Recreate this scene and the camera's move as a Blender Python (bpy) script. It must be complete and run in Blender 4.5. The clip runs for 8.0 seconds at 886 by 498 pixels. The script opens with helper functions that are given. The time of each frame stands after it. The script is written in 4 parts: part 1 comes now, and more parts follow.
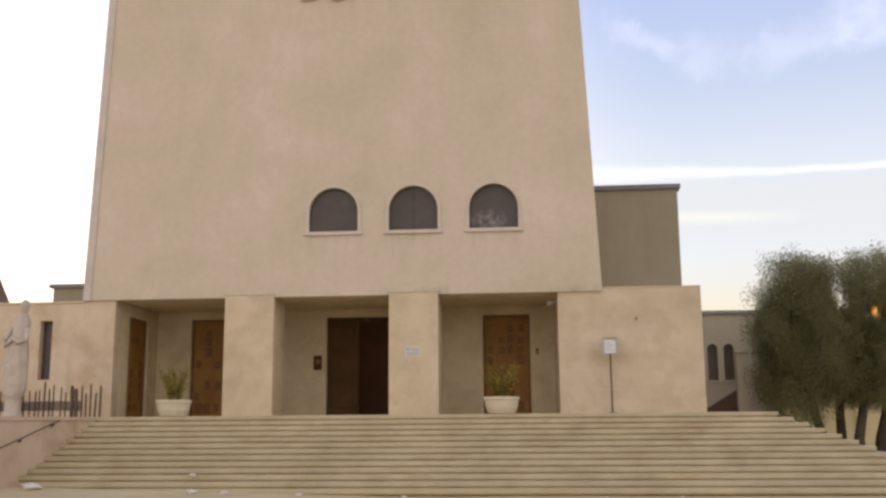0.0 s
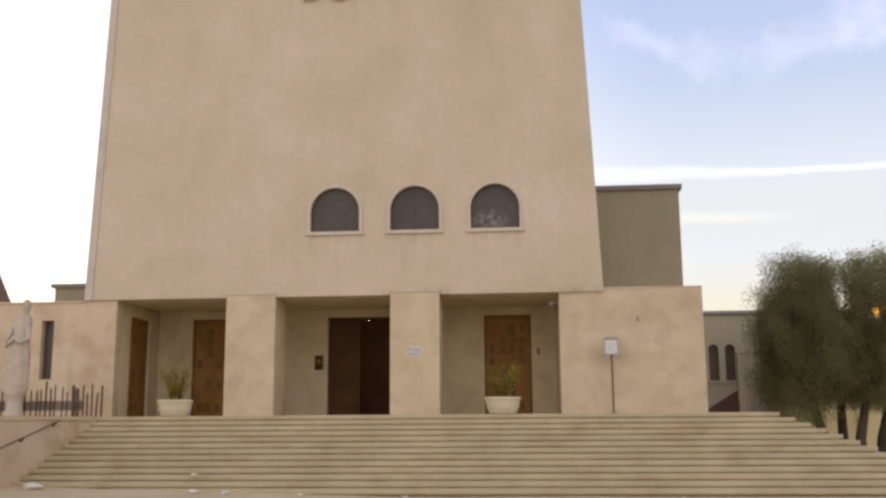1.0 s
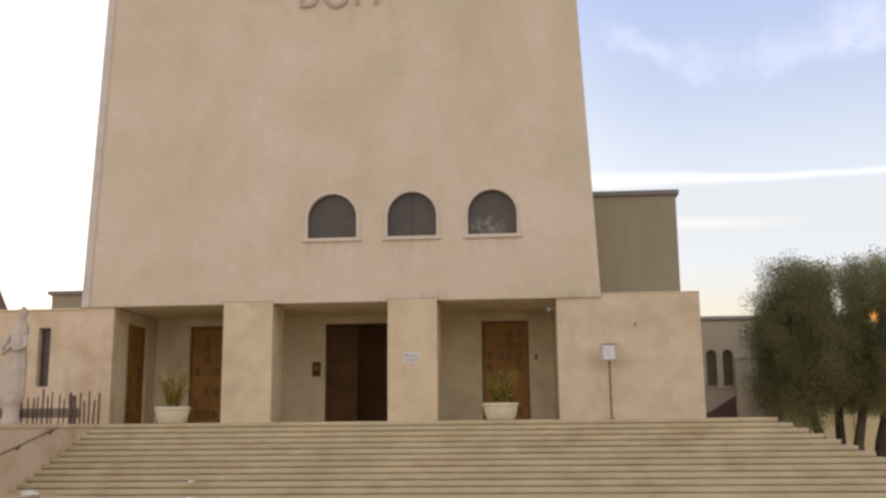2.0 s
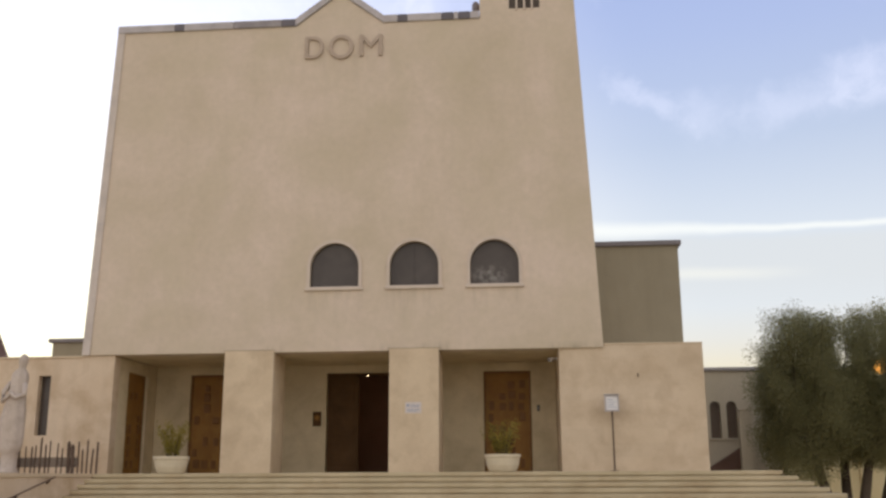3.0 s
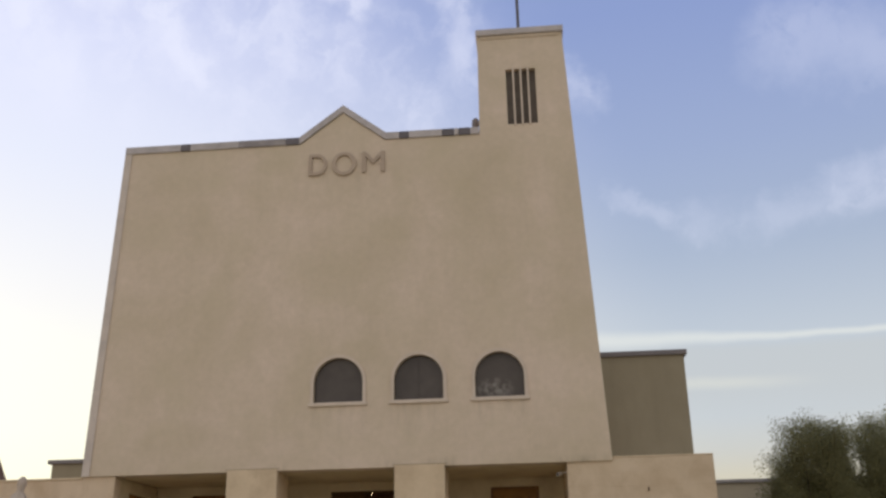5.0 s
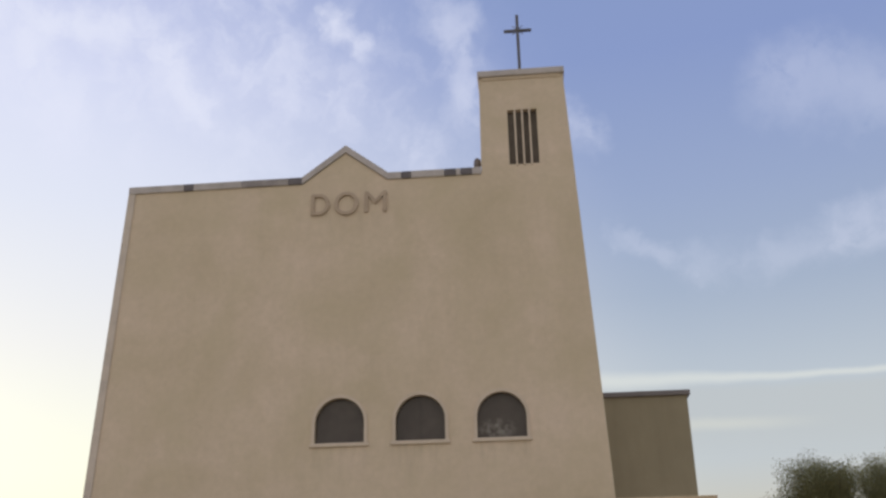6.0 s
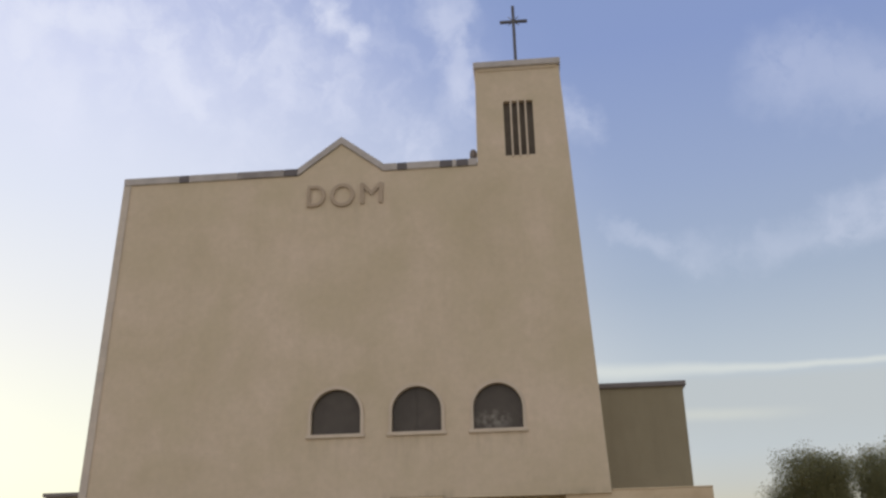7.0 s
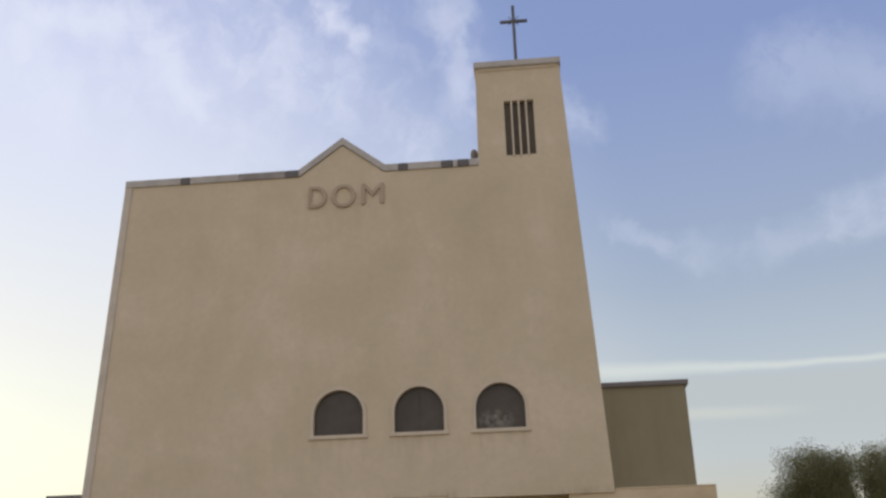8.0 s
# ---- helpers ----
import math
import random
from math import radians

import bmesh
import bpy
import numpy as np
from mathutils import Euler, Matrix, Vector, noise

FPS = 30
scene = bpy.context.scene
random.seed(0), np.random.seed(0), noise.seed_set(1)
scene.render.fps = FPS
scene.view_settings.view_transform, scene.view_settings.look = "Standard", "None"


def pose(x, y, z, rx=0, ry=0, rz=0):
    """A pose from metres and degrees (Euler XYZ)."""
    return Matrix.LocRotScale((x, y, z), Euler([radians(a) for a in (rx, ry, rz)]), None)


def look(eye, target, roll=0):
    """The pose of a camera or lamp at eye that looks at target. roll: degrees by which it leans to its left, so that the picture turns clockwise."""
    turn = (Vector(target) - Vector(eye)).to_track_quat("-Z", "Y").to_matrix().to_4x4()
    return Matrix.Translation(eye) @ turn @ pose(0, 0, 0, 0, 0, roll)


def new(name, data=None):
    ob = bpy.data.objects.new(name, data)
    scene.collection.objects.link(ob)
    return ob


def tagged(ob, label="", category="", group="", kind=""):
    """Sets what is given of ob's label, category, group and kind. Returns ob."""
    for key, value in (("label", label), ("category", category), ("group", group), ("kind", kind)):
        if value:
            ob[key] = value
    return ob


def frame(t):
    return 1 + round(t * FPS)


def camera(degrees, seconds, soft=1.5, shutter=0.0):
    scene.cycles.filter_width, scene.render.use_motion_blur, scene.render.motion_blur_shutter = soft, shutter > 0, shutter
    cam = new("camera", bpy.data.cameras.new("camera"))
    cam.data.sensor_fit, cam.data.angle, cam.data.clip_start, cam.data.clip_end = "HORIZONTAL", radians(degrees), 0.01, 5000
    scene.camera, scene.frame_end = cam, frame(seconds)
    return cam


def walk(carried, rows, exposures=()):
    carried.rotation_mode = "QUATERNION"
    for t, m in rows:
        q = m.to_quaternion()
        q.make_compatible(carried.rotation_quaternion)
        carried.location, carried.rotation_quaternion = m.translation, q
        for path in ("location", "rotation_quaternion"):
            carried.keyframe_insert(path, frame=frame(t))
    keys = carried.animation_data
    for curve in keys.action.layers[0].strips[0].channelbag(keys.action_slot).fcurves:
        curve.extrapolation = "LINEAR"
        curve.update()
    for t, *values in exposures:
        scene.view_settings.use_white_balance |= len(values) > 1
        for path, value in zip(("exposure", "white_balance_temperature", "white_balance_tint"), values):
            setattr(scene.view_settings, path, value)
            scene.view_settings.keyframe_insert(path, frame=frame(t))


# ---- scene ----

# ---------------------------------------------------------------- camera
# (seconds, yaw, pitch, roll): one standing place, the view tilts up the church front
EYE = (3.045, -26.325, 1.55)
PATH = [
    (0, 4.906, 10.051, 0.45),
    (0.5, 5.031, 10.109, 0.445),
    (1, 4.976, 10.056, 0.387),
    (1.2, 4.976, 10.056, 0.387),
    (2.3, 4.822, 10.974, 0.585),
    (2.5, 4.866, 11.706, 0.347),
    (3, 4.921, 13.338, 0.266),
    (3.5, 5.169, 14.87, 0.564),
    (4, 5.183, 16.464, 0.842),
    (4.5, 5.225, 18.453, 0.873),
    (5, 5.38, 20.015, 1.083),
    (5.2, 5.423, 21.057, 1.075),
    (6.3, 5.484, 22.39, 1.01),
    (6.5, 5.313, 22.037, 0.931),
    (7, 5.285, 21.849, 1.159),
    (7.5, 5.744, 22.06, 1.262),
    (8, 5.504, 21.867, 1.463),
]
cam = camera(49.23, 8.0, soft=2.7)
walk(cam, [(t, pose(*EYE, 90 + p, r, y)) for t, y, p, r in PATH],
     exposures=[(0.0, 1.15, 6540, 6.5), (2.4, 1.14, 6500, 6), (3.0, 1.02, 6410, 4.5), (3.5, 0.90, 6370, 4), (5.0, 0.63, 6320, 3), (6.5, 0.51, 6320, 1.5), (8.0, 0.51, 6290, 0.5)])

# ---------------------------------------------------------------- world and sun
SUN_AZ, SUN_EL = -44.0, 8.0      # degrees: left of the church axis, low behind the church


def make_world():
    """Nishita evening sky under a veil of thin high cloud, with wisps and a low sheet of cloud."""
    w = bpy.data.worlds.new("evening_sky")
    w.use_nodes = True
    nt = w.node_tree
    nt.nodes.clear()
    N, L = nt.nodes.new, nt.links.new
    out, bg = N("ShaderNodeOutputWorld"), N("ShaderNodeBackground")
    sky = N("ShaderNodeTexSky")
    sky.sky_type, sky.sun_disc = "NISHITA", False
    sky.sun_elevation, sky.sun_rotation = radians(SUN_EL), radians(SUN_AZ % 360)
    sky.air_density, sky.dust_density, sky.ozone_density = 1.0, 1.6, 3.0
    tc = N("ShaderNodeTexCoord")
    sep = N("ShaderNodeSeparateXYZ")
    L(tc.outputs["Generated"], sep.inputs[0])

    def link(v, socket):
        if isinstance(v, (int, float)):
            socket.default_value = v
        elif isinstance(v, tuple):
            socket.default_value = v if len(socket.default_value) == len(v) else (*v, 1)
        else:
            L(v, socket)

    def math_node(op, a, b=None, clamp=False):
        n = N("ShaderNodeMath")
        n.operation, n.use_clamp = op, clamp
        link(a, n.inputs[0])
        if b is not None:
            link(b, n.inputs[1])
        return n.outputs[0]

    def vec(op, a, b, out_name="Vector"):
        n = N("ShaderNodeVectorMath")
        n.operation = op
        link(a, n.inputs[0])
        link(b, n.inputs["Scale" if op == "SCALE" else 1])
        return n.outputs[out_name]

    def ease(v, lo, hi, to=1.0):
        n = N("ShaderNodeMapRange")
        n.interpolation_type = "SMOOTHSTEP"
        n.inputs[1].default_value, n.inputs[2].default_value, n.inputs[4].default_value = lo, hi, to
        L(v, n.inputs[0])
        return n.outputs[0]

    def fbm(v, scale, detail, rough=0.55):
        n = N("ShaderNodeTexNoise")
        n.inputs["Scale"].default_value, n.inputs["Detail"].default_value = scale, detail
        n.inputs["Roughness"].default_value = rough
        L(v, n.inputs["Vector"])
        return n

    def mixed(fac, a, b):
        n = N("ShaderNodeMix")
        n.data_type = "RGBA"
        link(fac, n.inputs["Factor"])
        link(a, n.inputs["A"])
        link(b, n.inputs["B"])
        return n.outputs["Result"]

    def shades(v, stops):
        """Colour by height over the horizon in degrees."""
        n = N("ShaderNodeValToRGB")
        el = n.color_ramp.elements
        while len(el) < len(stops):
            el.new(0.5)
        for k, (at, c) in zip(el, stops):
            k.position, k.color = at / 90, (*[q / 8 for q in c], 1)
        L(math_node("DIVIDE", v, 90.0), n.inputs[0])
        return vec("SCALE", n.outputs[0], 8.0)

    azim = math_node("MULTIPLY", math_node("ARCTAN2", sep.outputs[0], sep.outputs[1]), 180 / math.pi)
    elev = math_node("MULTIPLY", math_node("ARCSINE", sep.outputs[2]), 180 / math.pi)
    comb = N("ShaderNodeCombineXYZ")
    L(azim, comb.inputs[0])
    L(elev, comb.inputs[1])
    # degrees over the sky, frayed by two sizes of turbulence
    fray = vec("SCALE", vec("SUBTRACT", fbm(comb.outputs[0], 0.22, 6.0, 0.62).outputs["Color"], (0.5, 0.5, 0.5)), 5.0)
    here = vec("ADD", comb.outputs[0], fray)
    body = fbm(here, 0.34, 7.0, 0.6).outputs[0]

    # veil of high cloud: pale grey low down, blue overhead, glowing towards the sunset
    clear = shades(elev, SHADE_CLEAR)
    sunset = shades(elev, SHADE_SUNSET)
    toward = math_node("ADD", math_node("MULTIPLY", sep.outputs[0], math.sin(radians(SUN_AZ))), math_node("MULTIPLY", sep.outputs[1], math.cos(radians(SUN_AZ))))
    near_sun = ease(toward, 0.56, 0.88)
    col = mixed(0.90, sky.outputs[0], mixed(near_sun, clear, sunset))
    # broken cloud gathers towards the sunset and overhead
    broken = math_node("MULTIPLY", ease(body, 0.40, 0.74), math_node("MULTIPLY", ease(elev, 20, 32, 0.6), ease(toward, 0.55, 0.85)))
    col = mixed(broken, col, CLOUD)

    def wisp(a, b, width, amount):
        """A frayed strand of cloud from a to b, in degrees."""
        ab = (b[0] - a[0], b[1] - a[1], 0.0)
        ap = vec("SUBTRACT", here, (a[0], a[1], 0.0))
        along = math_node("DIVIDE", vec("DOT_PRODUCT", ap, ab, "Value"), ab[0] ** 2 + ab[1] ** 2, clamp=True)
        foot = N("ShaderNodeVectorMath")
        foot.operation = "SCALE"
        foot.inputs[0].default_value = ab
        L(along, foot.inputs["Scale"])
        far_off = N("ShaderNodeVectorMath")
        far_off.operation = "DISTANCE"
        L(ap, far_off.inputs[0])
        L(foot.outputs[0], far_off.inputs[1])
        return ease(far_off.outputs["Value"], width * 2.2, 0.0, amount)

    total = None
    for x0, y0, x1, y1, width, amount in STRANDS:
        m = wisp((x0, y0), (x1, y1), width, amount)
        total = m if total is None else math_node("MAXIMUM", total, m)
    col = mixed(math_node("MULTIPLY", total, ease(body, 0.22, 0.56)), col, CLOUD)

    # low sheet of grey cloud with a bright upper rim, and a thinner bar under it
    wob = fbm(comb.outputs[0], 0.25, 4.0).outputs[0]
    rim = math_node("ADD", math_node("ADD", elev, math_node("MULTIPLY", azim, 0.045)), math_node("MULTIPLY", math_node("SUBTRACT", wob, 0.5), 0.35))
    open_side = ease(azim, -8.0, 4.0)
    col = mixed(math_node("MULTIPLY", ease(rim, 14.42, 13.6, 0.6), math_node("MULTIPLY", open_side, ease(rim, 9.0, 12.2))), col, SHEET)
    thick = ease(azim, 17.0, 4.0, 0.45)
    edge = math_node("DIVIDE", math_node("ABSOLUTE", math_node("SUBTRACT", rim, 14.40)), math_node("ADD", thick, 0.30))
    col = mixed(math_node("MULTIPLY", ease(edge, 1.0, 0.0, 0.65), open_side), col, RIM)
    bar = math_node("ABSOLUTE", math_node("SUBTRACT", rim, 11.85))
    col = mixed(math_node("MULTIPLY", ease(bar, 0.55, 0.0, 0.42), math_node("MULTIPLY", open_side, ease(azim, 17.5, 11.0))), col, BAR)
    # unseen bright cloud behind the viewer, added to light the church front
    col = mixed(ease(sep.outputs[1], 0.15, -0.6, 0.8), col, FILL_CLOUD)
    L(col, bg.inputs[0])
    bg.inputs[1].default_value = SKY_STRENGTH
    L(bg.outputs[0], out.inputs[0])
    scene.world = w


# height in degrees, colour of the veil
SHADE_CLEAR = ((0, (4.4, 3.5, 2.5)), (6.2, (4.3, 3.72, 3.0)), (7.6, (4.05, 3.75, 3.55)), (9.5, (3.85, 3.8, 4.0)), (13.5, (3.62, 3.7, 4.1)), (19, (2.72, 2.97, 3.85)), (25, (2.25, 2.55, 3.9)), (33, (1.78, 2.12, 3.85)), (60, (1.6, 2.0, 3.6)))
SHADE_SUNSET = ((0, (7.5, 6.2, 3.8)), (9, (6.6, 6.1, 5.0)), (16, (5.9, 5.45, 5.45)), (24, (5.2, 5.05, 5.9)), (31, (4.95, 4.8, 6.1)), (40, (4.1, 4.05, 5.8)), (70, (1.8, 2.2, 3.6)))
# strands of cloud: from, to (degrees round and up), half width, density
STRANDS = ((-34, 33, -25, 33.7, 1.0, 0.7), (-25, 33.7, -20.2, 29.4, 0.9, 0.7), (-32, 31.5, -29.5, 28, 1.5, 0.7), (-17, 33, -12, 31, 1.6, 0.35),
           (-12.6, 35.8, -10.6, 34.2, 0.6, 0.65), (-4.3, 35.5, -2.8, 31, 1.2, 0.45), (-7, 28.7, -6, 27.2, 0.9, 0.35), (3.2, 29.6, 4.6, 28.2, 0.8, 0.3),
           (17, 29.8, 23.5, 28, 1.6, 0.25), (5.9, 22.4, 10.7, 20.6, 0.5, 0.22), (10.7, 20.6, 14.6, 20.0, 0.9, 0.17), (14.6, 20.0, 19, 21.2, 0.8, 0.2), (19, 21.2, 23, 21.8, 0.9, 0.34))
CLOUD, FILL_CLOUD = (5.1, 4.95, 5.95), (5.4, 4.95, 4.75)
SHEET, RIM, BAR = (3.5, 3.45, 3.55), (4.9, 4.75, 4.6), (4.75, 4.5, 4.1)
SKY_STRENGTH = 0.11
make_world()
lamp = bpy.data.lights.new("sun", "SUN")
lamp.energy, lamp.angle, lamp.color = 1.2, radians(6), (1.0, 0.80, 0.58)
sun = new("sun", lamp)
ce = math.cos(radians(SUN_EL))
sun_dir = Vector((math.sin(radians(SUN_AZ)) * ce, math.cos(radians(SUN_AZ)) * ce, math.sin(radians(SUN_EL))))
sun.matrix_world = look(sun_dir * 120, (0, 0, 0))

# ---------------------------------------------------------------- materials


def surface(name, dark, light, rough=0.85, grain=30.0, patch=0.7, bump=0.25, metal=0.0, streaks=0.0, random_tint=0.0, spec=0.3, stain=None, stain_amount=0.0, drips=(), translucent=0.0, pieces=False):
    """Two-scale mottled surface: patches, fine grain, optional rain streaks and stains, relief."""
    m = bpy.data.materials.new(name)
    m.use_nodes = True
    nt = m.node_tree
    N, L = nt.nodes.new, nt.links.new
    b = nt.nodes["Principled BSDF"]
    b.inputs["Roughness"].default_value, b.inputs["Metallic"].default_value = rough, metal
    b.inputs["Specular IOR Level"].default_value = spec
    tc = N("ShaderNodeTexCoord")
    # one grain across all pieces of a wall, or the thing's own
    where = N("ShaderNodeNewGeometry").outputs["Position"] if pieces else tc.outputs["Object"]

    def tex(scale, detail=6.0, stretch=None, distort=0.0):
        n = N("ShaderNodeTexNoise")
        n.inputs["Scale"].default_value, n.inputs["Detail"].default_value = scale, detail
        n.inputs["Roughness"].default_value, n.inputs["Distortion"].default_value = 0.6, distort
        if stretch:
            mp = N("ShaderNodeMapping")
            mp.inputs["Scale"].default_value = stretch
            L(where, mp.inputs[0])
            L(mp.outputs[0], n.inputs["Vector"])
        else:
            L(where, n.inputs["Vector"])
        return n.outputs[0]

    def mixed(fac, a, c):
        n = N("ShaderNodeMix")
        n.data_type = "RGBA"
        for s, v in (("Factor", fac), ("A", a), ("B", c)):
            if isinstance(v, tuple):
                n.inputs[s].default_value = (*v, 1)
            elif isinstance(v, float):
                n.inputs[s].default_value = v
            else:
                L(v, n.inputs[s])
        return n.outputs["Result"]

    def ramp(v, lo, hi):
        n = N("ShaderNodeMapRange")
        n.inputs[1].default_value, n.inputs[2].default_value = lo, hi
        L(v, n.inputs[0])
        return n.outputs[0]

    big = ramp(tex(patch, 7.0, distort=0.4), 0.3, 0.7)
    fine_raw = tex(grain, 8.0)
    fine = ramp(fine_raw, 0.3, 0.7)
    col = mixed(big, dark, light)
    grit = tuple(v * 0.82 for v in dark)
    gm = N("ShaderNodeMath")
    gm.operation, gm.inputs[1].default_value = "MULTIPLY", 0.30
    L(fine, gm.inputs[0])
    col = mixed(gm.outputs[0], col, grit)
    if streaks:
        s = N("ShaderNodeMath")
        s.operation, s.inputs[1].default_value = "MULTIPLY", streaks
        L(ramp(tex(1.0, 5.0, (2.6, 2.6, 0.28)), 0.45, 0.75), s.inputs[0])
        col = mixed(s.outputs[0], col, tuple(v * 0.7 for v in dark))
    if stain_amount:
        s = N("ShaderNodeMath")
        s.operation, s.inputs[1].default_value = "MULTIPLY", stain_amount
        L(ramp(tex(patch * 1.7, 7.0, distort=0.25), 0.46, 0.74), s.inputs[0])
        col = mixed(s.outputs[0], col, stain)
    if random_tint:
        oi = N("ShaderNodeObjectInfo")
        s = N("ShaderNodeMath")
        s.operation, s.inputs[1].default_value = "MULTIPLY", random_tint
        L(oi.outputs["Random"], s.inputs[0])
        col = mixed(s.outputs[0], col, tuple(v * 0.55 for v in dark))
    for x0, x1, top, drop, amount in drips:
        # dirt washed down the wall below a ledge, or risen from the lower edge
        pos = N("ShaderNodeSeparateXYZ")
        L(tc.outputs["Object"], pos.inputs[0])

        def calc(op, p, q, clamp=False):
            n = N("ShaderNodeMath")
            n.operation, n.use_clamp = op, clamp
            for k, v in enumerate((p, q)):
                if isinstance(v, (int, float)):
                    n.inputs[k].default_value = v
                else:
                    L(v, n.inputs[k])
            return n.outputs[0]

        side = calc("MULTIPLY", calc("SUBTRACT", (x1 - x0) / 2, calc("ABSOLUTE", calc("SUBTRACT", pos.outputs[0], (x0 + x1) / 2), 0)), 6.0, True)
        down = calc("MULTIPLY", ramp(pos.outputs[2], top - drop, top), ramp(pos.outputs[2], top + 0.05, top) if drop > 0 else 1.0)
        washed = calc("MULTIPLY", calc("MULTIPLY", side, down), calc("MULTIPLY", ramp(tex(1.0, 6.0, (5.0, 5.0, 0.7)), 0.42, 0.66), amount))
        col = mixed(washed, col, tuple(v * 0.5 for v in dark))
    L(col, b.inputs["Base Color"])
    if translucent:
        tr, ms = N("ShaderNodeBsdfTranslucent"), N("ShaderNodeMixShader")
        L(col, tr.inputs[0])
        ms.inputs[0].default_value = translucent
        L(b.outputs[0], ms.inputs[1])
        L(tr.outputs[0], ms.inputs[2])
        L(ms.outputs[0], nt.nodes["Material Output"].inputs[0])
    if bump:
        bp = N("ShaderNodeBump")
        bp.inputs["Strength"].default_value, bp.inputs["Distance"].default_value = bump, 0.02
        L(fine_raw, bp.inputs["Height"])
        L(bp.outputs[0], b.inputs["Normal"])
    return m


def glow(name, colour, strength):
    m = bpy.data.materials.new(name)
    m.use_nodes = True
    b = m.node_tree.nodes["Principled BSDF"]
    b.inputs["Base Color"].default_value = (*colour, 1)
    b.inputs["Emission Color"].default_value = (*colour, 1)
    b.inputs["Emission Strength"].default_value = strength
    return m


M_WALL = surface("facade_render", (0.555, 0.461, 0.332), (0.715, 0.58, 0.477), 0.9, 6, 0.36, 0.12, streaks=0.10, stain=(0.56, 0.475, 0.34), stain_amount=0.55,
                 drips=((-3.1, -1.4, 6.70, 1.0, 0.28), (-0.85, 0.85, 6.70, 1.2, 0.34), (1.4, 3.1, 6.70, 0.9, 0.26), (-4.15, -3.6, 4.96, -0.3, 0.7), (-1.0, -0.4, 4.96, -0.28, 0.7), (0.0, 1.05, 4.96, -0.3, 0.7), (3.6, 5.1, 4.96, -0.22, 0.7), (-3.4, -0.8, 13.75, 1.4, 0.12)))
M_SLAB = surface("limestone_slab", (0.585, 0.458, 0.315), (0.705, 0.567, 0.412), 0.85, 26, 1.0, 0.2, random_tint=0.12, stain=(0.46, 0.34, 0.22), stain_amount=0.7, pieces=True)
M_STONE = surface("limestone", (0.59, 0.46, 0.31), (0.71, 0.57, 0.40), 0.85, 26, 0.9, 0.2, stain=(0.42, 0.31, 0.20), stain_amount=0.6)
M_STONE_OLD = surface("stained_limestone", (0.58, 0.44, 0.30), (0.72, 0.58, 0.43), 0.88, 26, 0.55, 0.25, streaks=0.25, stain=(0.40, 0.275, 0.155), stain_amount=0.85)
M_SHADOW_LINE = surface("stained_shadow_line", (0.24, 0.185, 0.125), (0.40, 0.31, 0.22), 0.9, 20, 3.0, 0.2)
M_PORCH = surface("porch_plaster", (0.61, 0.51, 0.335), (0.72, 0.605, 0.42), 0.9, 24, 0.8, 0.15, stain=(0.37, 0.29, 0.165), stain_amount=0.5)
M_STEP = surface("step_stone", (0.465, 0.378, 0.236), (0.605, 0.498, 0.327), 0.8, 28, 0.8, 0.25, random_tint=0.12, stain=(0.38, 0.27, 0.15), stain_amount=0.6)
M_PAVE = surface("paving", (0.53, 0.425, 0.25), (0.63, 0.51, 0.32), 0.95, 18, 0.5, 0.3, spec=0.05, stain=(0.38, 0.30, 0.18), stain_amount=0.4)
M_CONC = surface("grey_coping", (0.44, 0.40, 0.39), (0.56, 0.51, 0.50), 0.9, 20, 1.6, 0.3, stain=(0.2, 0.18, 0.18), stain_amount=0.35)
M_CONC_DARK = surface("stained_coping", (0.13, 0.12, 0.13), (0.19, 0.17, 0.18), 0.9, 20, 2.0, 0.3)
M_CONC_MID = surface("sooty_coping", (0.28, 0.25, 0.25), (0.42, 0.38, 0.37), 0.9, 20, 1.2, 0.3, stain=(0.17, 0.155, 0.16), stain_amount=0.5)
M_STRIP = surface("edge_render", (0.545, 0.47, 0.41), (0.655, 0.57, 0.50), 0.85, 30, 1.5, 0.15, stain=(0.36, 0.33, 0.33), stain_amount=0.4)
M_TRIM = surface("window_trim", (0.57, 0.475, 0.385), (0.68, 0.57, 0.475), 0.8, 30, 1.5, 0.15)
M_OLIVE = surface("olive_plaster", (0.30, 0.258, 0.180), (0.36, 0.312, 0.222), 0.9, 20, 0.5, 0.2, streaks=0.25)
M_FLASH = surface("grey_flashing", (0.19, 0.17, 0.175), (0.25, 0.225, 0.225), 0.7, 20, 1.0, 0.1)
M_DOOR = surface("bronze_wood", (0.25, 0.118, 0.026), (0.36, 0.185, 0.045), 0.55, 40, 2.0, 0.2, streaks=0.3, spec=0.25)
M_DOOR_DARK = surface("dark_relief", (0.165, 0.074, 0.019), (0.235, 0.11, 0.03), 0.5, 40, 3.0, 0.2)
M_DARKWOOD = surface("dark_wood", (0.085, 0.046, 0.020), (0.12, 0.066, 0.030), 0.7, 30, 2.0, 0.2, spec=0.1)
M_GLASS = surface("smoked_glass", (0.070, 0.057, 0.050), (0.100, 0.082, 0.072), 0.16, 4, 1.2, 0.0, spec=0.25)
M_GLASS_REFLECTION = surface("glass_with_reflection", (0.070, 0.057, 0.050), (0.100, 0.082, 0.072), 0.2, 4, 1.2, 0.0, spec=0.25)


